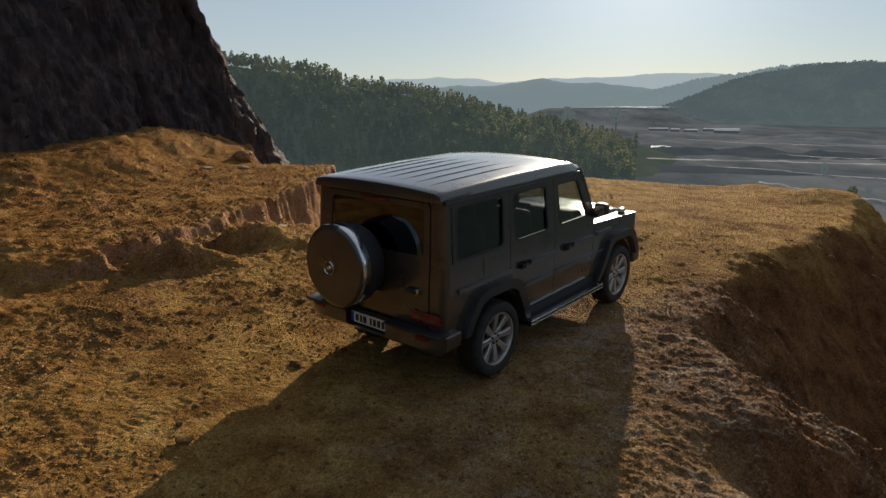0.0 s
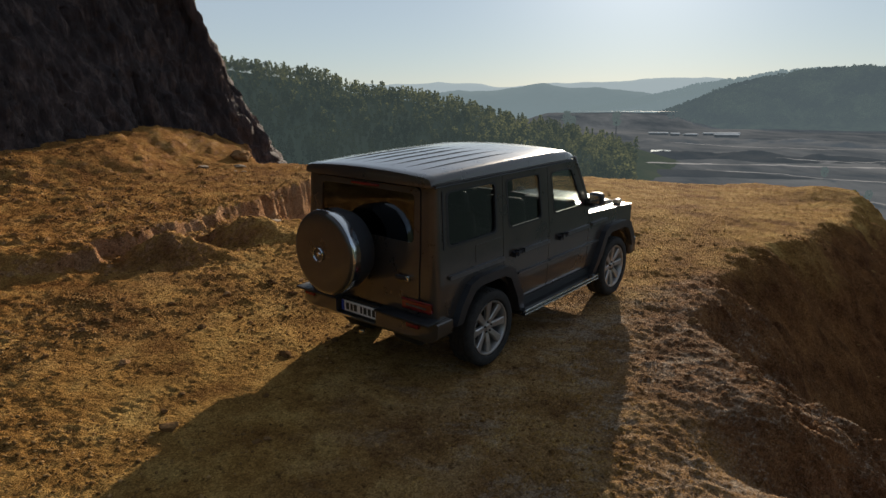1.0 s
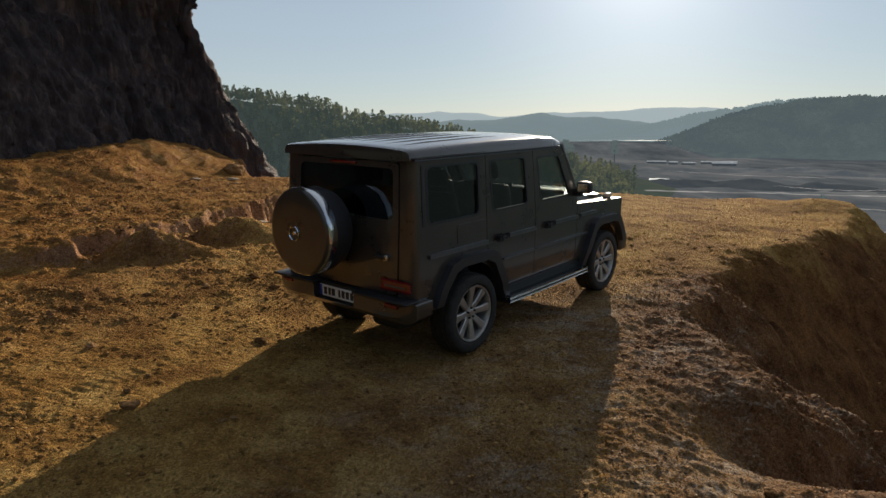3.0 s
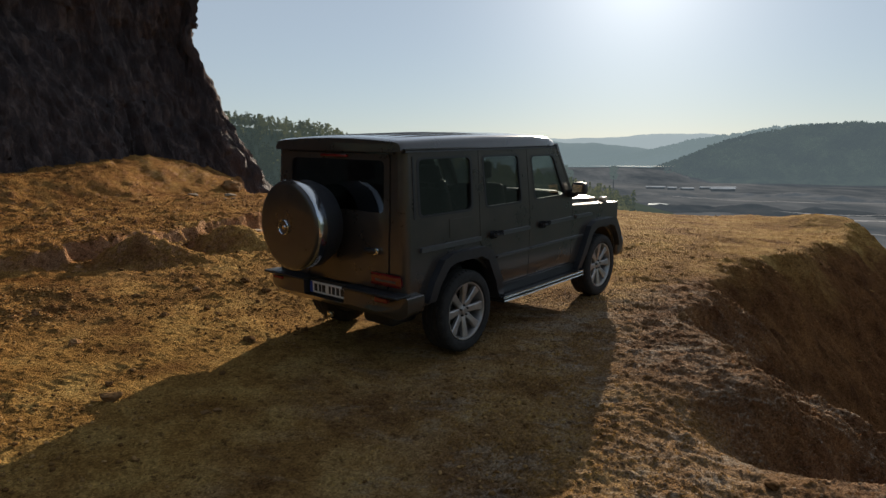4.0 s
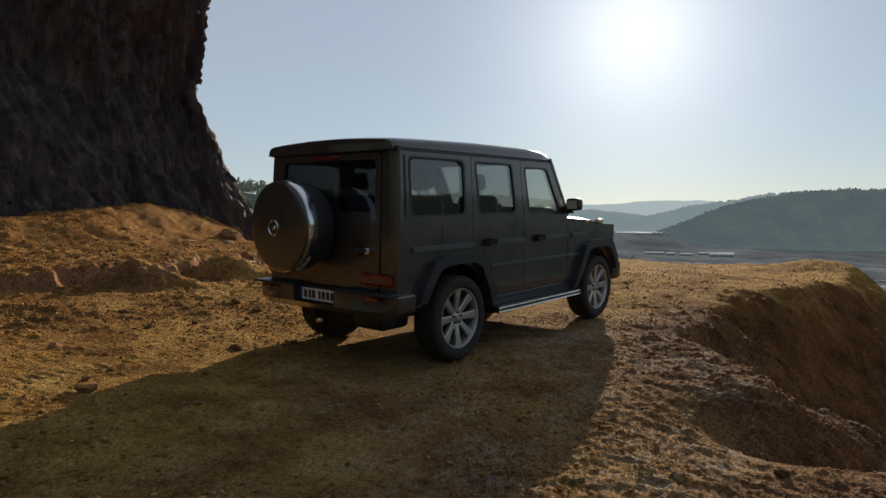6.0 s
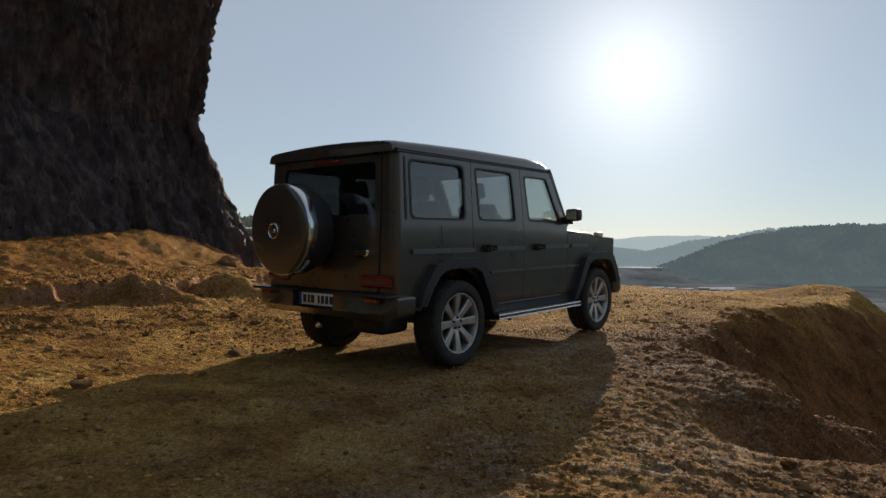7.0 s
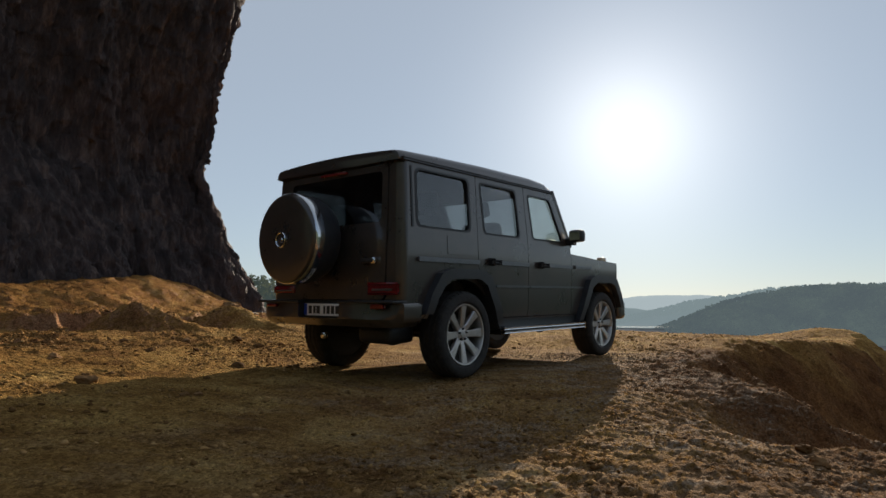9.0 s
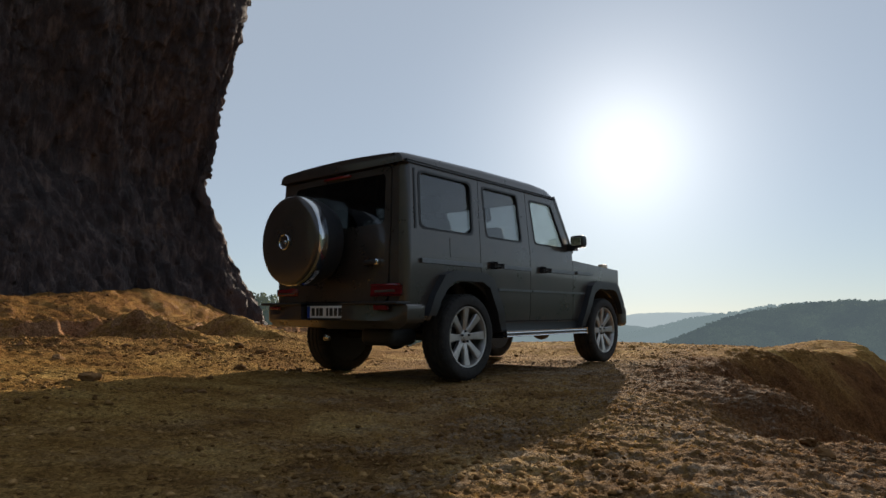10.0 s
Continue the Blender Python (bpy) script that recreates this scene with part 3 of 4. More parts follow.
def window(parent, loop, sign, mat, label, inset=0.022, grow=0.012):
    c = Vector((sum(p[0] for p in loop) / len(loop), sum(p[1] for p in loop) / len(loop)))
    big = [tuple(c + (Vector(p) - c) * (1 + grow / 0.3)) for p in loop]
    part("window_pane", sheet(big, [], 0.006, on_side(sign, -inset), BENDS[-2:]), mat, parent, label)
    seal_in = [tuple(c + (Vector(p) - c) * (1 - 0.012 / 0.3)) for p in loop]
    seal_out = [tuple(c + (Vector(p) - c) * (1 + 0.010 / 0.3)) for p in loop]
    part("window_seal", sheet(seal_out, [seal_in], 0.022, on_side(sign, 0.003), BENDS[-2:]), BLACK, parent, "black rubber window seal")


def flare(cx, flip):
    """Outer and inner outline of a squared wheel arch, around its wheel."""
    out = [(-0.60, 0.60), (-0.52, 0.78), (-0.38, 0.965), (-0.24, 1.01), (0.24, 1.01), (0.38, 0.955), (0.56, 0.64), (0.64, 0.43)]
    inn = [(-0.50, 0.60), (-0.43, 0.74), (-0.31, 0.885), (-0.20, 0.918), (0.19, 0.918), (0.31, 0.865), (0.475, 0.58), (0.53, 0.43)]
    return [(cx + flip * x, z) for x, z in out], [(cx + flip * x, z) for x, z in inn]


def build_side(sign):
    s = on_side(sign)
    # rear quarter
    q_win = rounded([(-0.64, 1.372), (0.135, 1.372), (0.13, 1.885), (-0.64, 1.885)], 0.07)
    quarter = [(-0.745, 1.97), (-0.775, 0.56), (-0.56, 0.56)] + arc(0, 0.40, 0.515, 162, 30)[0:] + [(0.40, 0.78), (0.245, 1.05), (0.245, 1.97)]
    ob = part("rear_quarter_panel", sheet(quarter, [q_win], 0.03, s, BENDS), PAINT, car)
    window(ob, q_win, sign, TINTED, "dark tinted rear quarter glass")
    part("fuel_flap", sheet(rounded([(-0.23, 1.14), (0.238, 1.14), (0.238, 1.315), (-0.23, 1.315)], 0.02), [], 0.006, on_side(sign, 0.004), (1.15, 1.21, 1.27)), PAINT, ob)
    part("vent_strip", sheet(rounded([(-0.715, 1.36), (-0.69, 1.36), (-0.69, 1.90), (-0.71, 1.90)], 0.01), [], 0.012, on_side(sign, 0.006), (1.40,)), BLACK, ob, "black louvre strip")
    # rear door
    r_win = rounded([(0.365, 1.375), (1.015, 1.375), (0.955, 1.88), (0.315, 1.88)], 0.055)
    rear = [(0.253, 1.965), (0.253, 1.05), (0.41, 0.78), (0.56, 0.52), (1.165, 0.52), (1.165, 1.30), (1.115, 1.965)]
    ob = part("rear_door", sheet(rounded(rear, 0.02, 3), [r_win], 0.03, s, BENDS), PAINT, car)
    window(ob, r_win, sign, TINTED, "dark tinted rear door glass")
    handle(ob, 0.43, sign)
    # front door
    f_win = rounded([(1.285, 1.380), (1.955, 1.380), (1.675, 1.86), (1.205, 1.86)], 0.05)
    front = [(1.123, 1.965), (1.173, 1.30), (1.173, 0.52), (2.13, 0.52), (2.13, 1.335), (1.735, 1.955)]
    ob = part("front_door", sheet(rounded(front, 0.02, 3), [f_win], 0.03, s, BENDS), PAINT, car)
    window(ob, f_win, sign, GLASS, "clear front door glass")
    handle(ob, 1.38, sign)
    # front wing
    wing = [(2.138, 0.52), (2.30, 0.52)] + arc(2.89, 0.40, 0.515, 155, 15) + [(3.40, 0.56), (3.41, 1.185), (2.7, 1.218), (2.138, 1.243)]
    ob = part("front_wing", sheet(wing, [], 0.03, s, BENDS[:6]), PAINT, car)
    part("wing_top", sheet([(2.135, 0.66), (3.41, 0.66), (3.41, 0.895), (2.135, 0.895)], [], 0.02, lambda u, v, w: (u, sign * v, 1.245 - 0.045 * (u - 2.135) - w)), PAINT, ob)
    lamp = part("indicator_lamp", pillow(3.12, 3.26, sign * 0.745, sign * 0.825, 1.185, 1.23), BLACK, ob, "indicator housing on the wing")
    part("lens", pillow(3.12, 3.27, sign * 0.74, sign * 0.83, 1.20, 1.265), LAMP_ORANGE, lamp, "clear indicator lens catching the light")
    # squared arches
    for cx, flip in ((0.0, 1), (2.89, -1)):
        out, inn = flare(cx, flip)
        ob = part("wheel_arch", sheet(out + inn[::-1], [], 0.12, on_side(sign, 0.072), (0.62, 0.8, 1.0)), TRIM, car, "satin dark squared wheel arch")
        bm = bmesh.new()
        loop = [(cx + flip * a, b) for a, b in ((-0.50, 0.60), (-0.43, 0.74), (-0.31, 0.885), (-0.20, 0.918), (0.19, 0.918), (0.31, 0.865), (0.475, 0.58), (0.53, 0.43))]
        rows = [[bm.verts.new((u, sign * y, v + 0.01)) for u, v in loop] for y in (0.56, 0.95)]
        for k in range(len(loop) - 1):
            bm.faces.new((rows[0][k], rows[0][k + 1], rows[1][k + 1], rows[1][k]))
        part("arch_liner", bm, BLACK, ob, "black wheel arch liner")
    # strips along the flank
    for x0, x1, z, h, mat in ((-0.65, 0.245, 1.083, 0.042, STRIP), (0.56, 1.15, 1.09, 0.040, STRIP), (1.52, 2.12, 1.095, 0.040, STRIP), (2.20, 2.62, 1.10, 0.038, STRIP), (0.53, 1.16, 0.855, 0.022, STRIP), (1.178, 2.40, 0.855, 0.022, STRIP)):
        part("side_strip", sheet(rounded([(x0, z - h / 2), (x1, z - h / 2), (x1, z + h / 2), (x0, z + h / 2)], 0.008, 2), [], 0.035, on_side(sign, 0.026)), mat, car, "slim protective strip on the flank")
    # running board with two bright bars
    board = part("running_board", block(0.58, 2.29, sign * 0.74, sign * 0.965, 0.387, 0.437, 0.018), BLACK, car, "black running board with bright edge bars")
    part("edge_bar", block(0.56, 2.30, sign * 0.955, sign * 0.985, 0.417, 0.440, 0.009), CHROME, board, "bright steel edge bar")
    part("edge_bar", block(0.56, 2.30, sign * 0.96, sign * 0.988, 0.380, 0.400, 0.009), CHROME, board, "bright steel edge bar")
    part("sill", block(0.56, 2.34, sign * 0.70, sign * 0.868, 0.42, 0.54, 0.02), BLACK, car, "black sill")
    # mirror
    mirror = part("side_mirror", pillow(2.00, 2.13, sign * 0.93, sign * 1.11, 1.385, 1.535), BLACK, car, "dark rounded side mirror")
    part("mirror_glass", block(1.996, 2.003, sign * 0.965, sign * 1.08, 1.41, 1.505, 0.002), CHROME, mirror, "mirror glass")
    part("mirror_arm", block(2.02, 2.09, sign * 0.86, sign * 0.98, 1.37, 1.42, 0.015), BLACK, mirror)
    # pillar beside the windscreen
    a, b = Vector((2.165, sign * 0.855, 1.33)), Vector((1.775, sign * 0.825, 1.975))
    d = (b - a)
    turn = Matrix.Translation((a + b) / 2) @ d.to_track_quat("Z", "X").to_matrix().to_4x4()
    part("windscreen_pillar", block(-0.03, 0.03, -0.035, 0.035, -d.length / 2, d.length / 2, 0.012, m=turn), PAINT, car)
    # rounded rear corner
    bm = bmesh.new()
    rows = []
    for z in (0.56, 0.62, 0.8, 1.0, 1.15, 1.27, 1.40, 1.7, 1.97):
        w, back = width_at(z), -0.83 + 0.045 * max(0, z - 1.2) / 0.77
        lead = -0.775 + 0.03 * (z - 0.56) / 1.41
        row = []
        for k in range(7):
            t = k / 6 * math.pi / 2
            row.append(bm.verts.new((lead + (back - lead) * math.sin(t), sign * (w - 0.085 * (1 - math.cos(t))), z)))
        rows.append(row)
    for p, q in zip(rows, rows[1:]):
        for k in range(6):
            bm.faces.new((p[k], p[k + 1], q[k + 1], q[k]))
    part("rear_corner_panel", bm, PAINT, car)


def handle(parent, x, sign):
    h = part("door_handle", block(x, x + 0.17, sign * 0.910, sign * 0.930, 1.084, 1.106, 0.009, segments=3), TRIM, parent, "black pull handle with push button")
    part("push_button", block(x - 0.01, x + 0.045, sign * 0.890, sign * 0.932, 1.074, 1.116, 0.016, segments=3), TRIM, h)
    part("handle_mount", block(x + 0.14, x + 0.18, sign * 0.890, sign * 0.926, 1.082, 1.110, 0.010), TRIM, h)


build_side(-1)
build_side(1)


def build_roof():
    bm = bmesh.new()
    rows = []
    section = [(0.858, 1.945), (0.862, 1.962), (0.853, 1.974), (0.850, 2.010), (0.840, 2.036), (0.815, 2.056), (0.76, 2.068), (0.5, 2.084), (0.25, 2.093), (0, 2.096)]
    full = [(-y, z) for y, z in section] + [(y, z) for y, z in section[-2::-1]]
    for x, dz, k in ((-0.832, -0.060, 0.988), (-0.828, -0.040, 0.996), (-0.80, -0.030, 1), (-0.74, -0.024, 1), (-0.3, -0.008, 1), (0.4, 0.008, 1), (1.3, 0.012, 1), (1.62, -0.004, 0.995), (1.77, -0.045, 0.985), (1.805, -0.085, 0.98)):
        rows.append([bm.verts.new((x, y * k, max(1.94, z + dz * (1 if z > 1.97 else 0.2)))) for y, z in full])
    for p, q in zip(rows, rows[1:]):
        for k in range(len(full) - 1):
            bm.faces.new((p[k], p[k + 1], q[k + 1], q[k]))
    bm.faces.new(rows[0])
    bm.faces.new(rows[-1])
    roof = part("roof", bm, PAINT, car, sharp=0.9)
    for y in (-0.57, -0.38, -0.19, 0.0, 0.19, 0.38, 0.57):
        z = float(np.interp(abs(y), [0, 0.25, 0.5, 0.7], [2.096, 2.093, 2.084, 2.072]))
        bm = bmesh.new()
        rows = []
        for x, dz in ((-0.70, -0.034), (-0.67, -0.018), (-0.3, 0.003), (0.4, 0.019), (1.25, 0.010), (1.50, 0.0), (1.53, -0.02)):
            rows.append([bm.verts.new((x, y + w, z + dz + h)) for w, h in ((-0.014, -0.014), (-0.007, -0.004), (0.007, -0.004), (0.014, -0.014))])
        for p, q in zip(rows, rows[1:]):
            for k in range(3):
                bm.faces.new((p[k], p[k + 1], q[k + 1], q[k]))
        part("roof_rib", bm, PAINT, roof)
    for s in (-1, 1):
        part("rain_gutter", block(-0.80, 1.74, s * 0.842, s * 0.873, 1.938, 1.960, 0.008), TRIM, roof)


build_roof()


def build_rear():
    back = lambda u, v, w: (-0.83 + 0.045 * max(0, v - 1.2) / 0.77 + w, u, v)
    win = rounded([(-0.64, 1.41), (0.64, 1.41), (0.63, 1.865), (-0.63, 1.865)], 0.06)
    body = part("rear_panel", sheet([(-0.82, 0.56), (0.82, 0.56), (0.815, 1.2), (0.778, 1.96), (-0.778, 1.96), (-0.815, 1.2)], [rounded([(-0.70, 0.72), (0.70, 0.72), (0.72, 1.3), (0.70, 1.93), (-0.70, 1.93), (-0.72, 1.3)], 0.05)], 0.05, back, (0.8, 1.0, 1.2)), PAINT, car)
    gate = part("tailgate", sheet(rounded([(-0.692, 0.728), (0.692, 0.728), (0.712, 1.3), (0.692, 1.922), (-0.692, 1.922), (-0.712, 1.3)], 0.05), [win], 0.05, lambda u, v, w: (back(u, v, w)[0] - 0.012, u, v), (0.8, 1.0, 1.2)), PAINT, car, "side-hinged tailgate")
    part("rear_window", sheet([(p[0] * 1.03, 1.65 + (p[1] - 1.65) * 1.05) for p in win], [], 0.006, lambda u, v, w: (back(u, v, w)[0] - 0.006, u, v)), DARK_GLASS, gate, "dark tinted rear window")
    part("brake_light", block(-0.83, -0.80, -0.18, 0.18, 1.885, 1.91, 0.006), LAMP_RED, gate, "slim high brake light")
    h = part("gate_handle", block(-0.895, -0.85, -0.60, -0.44, 1.05, 1.09, 0.012), BLACK, gate, "black pull handle")
    part("push_button", block(-0.89, -0.84, -0.615, -0.56, 1.04, 1.10, 0.015), CHROME, h)
    for z in (0.95, 1.30):
        part("hinge", block(-0.875, -0.82, 0.67, 0.79, z, z + 0.10, 0.015), PAINT, gate)
    # spare wheel in its cover
    m = Matrix.Translation((-1.27, 0.135, 1.275))
    spare = part("spare_wheel_cover", revolved([(0.0, -0.012), (0.20, -0.011), (0.36, -0.005), (0.385, 0.0), (0.398, 0.010), (0.404, 0.024)], 72, m), PAINT, gate, "dark satin spare wheel cover")
    part("steel_band", revolved([(0.404, 0.024), (0.410, 0.032), (0.413, 0.05), (0.412, 0.115), (0.405, 0.12), (0.38, 0.12)], 72, m), CHROME, spare, "polished steel rim band")
    part("rear_shell", revolved([(0.38, 0.115), (0.404, 0.12), (0.402, 0.24), (0.36, 0.345), (0.12, 0.35), (0.12, 0.45), (0.0, 0.45)], 60, m), TRIM, spare, "dark shell behind the cover")
    badge = m @ Matrix.Translation((0, 0.035, -0.012))
    em = part("emblem_ring", revolved([(0.060, -0.020), (0.066, -0.026), (0.072, -0.020), (0.070, -0.008), (0.060, -0.008)], 40, badge, True), CHROME, spare, "bright ring emblem")
    part("emblem_disc", revolved([(0.0, -0.024), (0.018, -0.022), (0.026, -0.008)], 30, badge), CHROME, em)
    part("camera_box", block(-1.275, -1.26, -0.06, 0.03, 1.235, 1.315, 0.006), BLACK, spare, "small black camera recess")
    # bumper
    bumper = part("rear_bumper", sheet(rounded([(-0.95, 0.55), (-0.86, 0.49), (0.86, 0.49), (0.95, 0.55), (0.955, 0.70), (0.32, 0.705), (0.32, 0.56), (-0.25, 0.56), (-0.25, 0.705), (-0.955, 0.70)], 0.03, 3), [], 0.22, lambda u, v, w: (-0.965 + 0.10 * max(0, abs(u) - 0.72) / 0.24 + 0.05 * max(0, 0.56 - v) / 0.08 + w, u, v), (0.56, 0.62)), PAINT, car, "dark rear bumper")
    part("bumper_tread", block(-0.985, -0.80, 0.30, 0.93, 0.698, 0.722, 0.008), BLACK, bumper, "black step pad")
    part("bumper_tread", block(-0.985, -0.80, -0.93, -0.24, 0.698, 0.722, 0.008), BLACK, bumper, "black step pad")
    part("plate_recess", block(-0.89, -0.80, -0.25, 0.32, 0.55, 0.715, 0.008), BLACK, bumper)
    for s in (-1, 1):
        part("reflector", block(-0.972, -0.94, s * 0.66, s * 0.80, 0.655, 0.685, 0.005), LAMP_RED, bumper, "red reflector")
        lamp = part("tail_lamp", block(-0.858, -0.79, s * 0.52, s * 0.85, 0.785, 0.862, 0.015), LAMP_RED, car, "red rear lamp")
        part("reverse_lens", block(-0.862, -0.85, s * 0.56, s * 0.80, 0.808, 0.820, 0.004), STRIP, lamp, "clear strip lens")
    plate = part("number_plate", block(-0.912, -0.90, -0.226, 0.294, 0.578, 0.690, 0.004), PLATE, car, "white number plate with dark bars")
    part("plate_band", block(-0.914, -0.905, 0.252, 0.292, 0.58, 0.688, 0.001), PLATE_BLUE, plate, "blue band")
    for y, w in ((0.205, 0.045), (0.145, 0.035), (0.092, 0.05), (0.005, 0.03), (-0.048, 0.045), (-0.108, 0.045), (-0.168, 0.045)):
        part("print_bar", block(-0.9135, -0.905, y - w / 2, y + w / 2, 0.598, 0.670, 0.001), INK, plate)
    # below
    part("chassis_floor", block(-0.45, 3.30, -0.62, 0.62, 0.46, 0.62, 0.03), BLACK, car, "dark underbody")
    part("silencer", block(-0.72, -0.35, -0.62, -0.22, 0.33, 0.50, 0.06, segments=4), BLACK, car, "dark exhaust silencer")
    for x in (0.0, 2.89):
        axle = part("axle", revolved([(0.0, -0.80), (0.05, -0.80), (0.05, -0.14), (0.13, -0.07), (0.15, 0.0), (0.13, 0.07), (0.05, 0.14), (0.05, 0.80), (0.0, 0.80)], 24, pose(x, 0.0, 0.40, 0, 0, 90)), BLACK, car, "rigid axle with differential")
    part("tow_eye", block(-0.93, -0.88, -0.02, 0.04, 0.37, 0.43, 0.015), CHROME, car)


build_rear()


def build_front():
    top = lambda u, v, w: (u, v, 1.355 - 0.055 * (u - 2.13) - 0.05 * max(0, u - 3.15) / 0.25 - 0.05 * abs(v / 0.68) ** 3 - w)
    bm = bmesh.new()
    rows = []
    for x in np.linspace(2.12, 3.40, 12):
        rows.append([bm.verts.new(top(float(x), float(y), 0)) for y in np.linspace(-0.68, 0.68, 17)])
    low = [[bm.verts.new((v.co.x, v.co.y, 1.10)) for v in (row[0], row[-1])] for row in rows]
    for i in range(11):
        for k in range(16):
            bm.faces.new((rows[i][k], rows[i][k + 1], rows[i + 1][k + 1], rows[i + 1][k]))
        bm.faces.new((rows[i][0], rows[i + 1][0], low[i + 1][0], low[i][0]))
        bm.faces.new((rows[i][16], rows[i + 1][16], low[i + 1][1], low[i][1]))
    hood = part("bonnet", bm, PAINT, car)
    for s in (-1, 1):
        part("bonnet_crease", block(2.25, 3.25, s * 0.46, s * 0.50, 1.25, 1.275, 0.008), PAINT, hood)
    part("front_panel", block(3.36, 3.44, -0.88, 0.88, 0.62, 1.17, 0.03), PAINT, car)
    part("radiator_grille", block(3.43, 3.47, -0.42, 0.42, 0.78, 1.10, 0.02), BLACK, car, "dark radiator grille")
    part("front_bumper", block(3.40, 3.62, -0.93, 0.93, 0.44, 0.70, 0.05, segments=3), PAINT, car)
    for s in (-1, 1):
        part("headlamp", revolved([(0.0, 0.03), (0.08, 0.025), (0.115, 0.0), (0.115, -0.05)], 32, Matrix.Translation((3.45, s * 0.62, 0.95))), CHROME, car, "round headlamp")
    # windscreen and dashboard
    scr = lambda u, v, w: (2.155 - 0.405 * (v - 1.34) / 0.63 - w, u, v)
    part("windscreen", sheet([(-0.83, 1.34), (0.83, 1.34), (0.80, 1.955), (-0.80, 1.955)], [], 0.006, scr), GLASS, car, "clear flat windscreen")
    part("cowl", block(2.05, 2.20, -0.80, 0.80, 1.20, 1.335, 0.03), BLACK, car)
    dash = part("dashboard", block(1.76, 2.06, -0.78, 0.78, 1.05, 1.43, 0.06, segments=3), LEATHER, car, "dark dashboard")
    part("screen_panel", block(1.745, 1.765, -0.20, 0.55, 1.32, 1.47, 0.01), BLACK, dash)
    wheel = revolved([(0.175, -0.014), (0.19, 0.0), (0.175, 0.014), (0.162, 0.0)], 36, pose(1.62, 0.40, 1.30, 0, -25, 0), True)
    part("steering_wheel", wheel, LEATHER, car, "dark steering wheel")
    # seats
    for y in (-0.40, 0.40):
        seat(1.12, y, 0.50)
    for y in (-0.45, 0.0, 0.45):
        seat(0.18, y, 0.40)
    part("load_floor", block(-0.80, 0.1, -0.72, 0.72, 0.75, 0.80, 0.01), LEATHER, car)
    part("roof_lining", block(-0.74, 1.68, -0.74, 0.74, 1.925, 1.94, 0.005), LEATHER, car)


def seat(x, y, w):
    ob = part("seat", block(x, x + 0.52, y - w / 2, y + w / 2, 0.78, 0.98, 0.06, segments=3), LEATHER, car, "dark leather seat")
    tilt = pose(x + 0.02, y, 0.92, 0, -14, 0)
    part("backrest", block(-0.07, 0.07, -w / 2, w / 2, 0.0, 0.66, 0.06, m=tilt, segments=3), LEATHER, ob)
    rest = part("headrest", block(-0.05, 0.05, -0.13, 0.13, 0.72, 0.90, 0.045, m=tilt, segments=3), LEATHER, ob)
    for dy in (-0.05, 0.05):
        part("headrest_post", block(-0.008, 0.008, dy - 0.008, dy + 0.008, 0.62, 0.75, 0.003, m=tilt), CHROME, rest)


build_front()


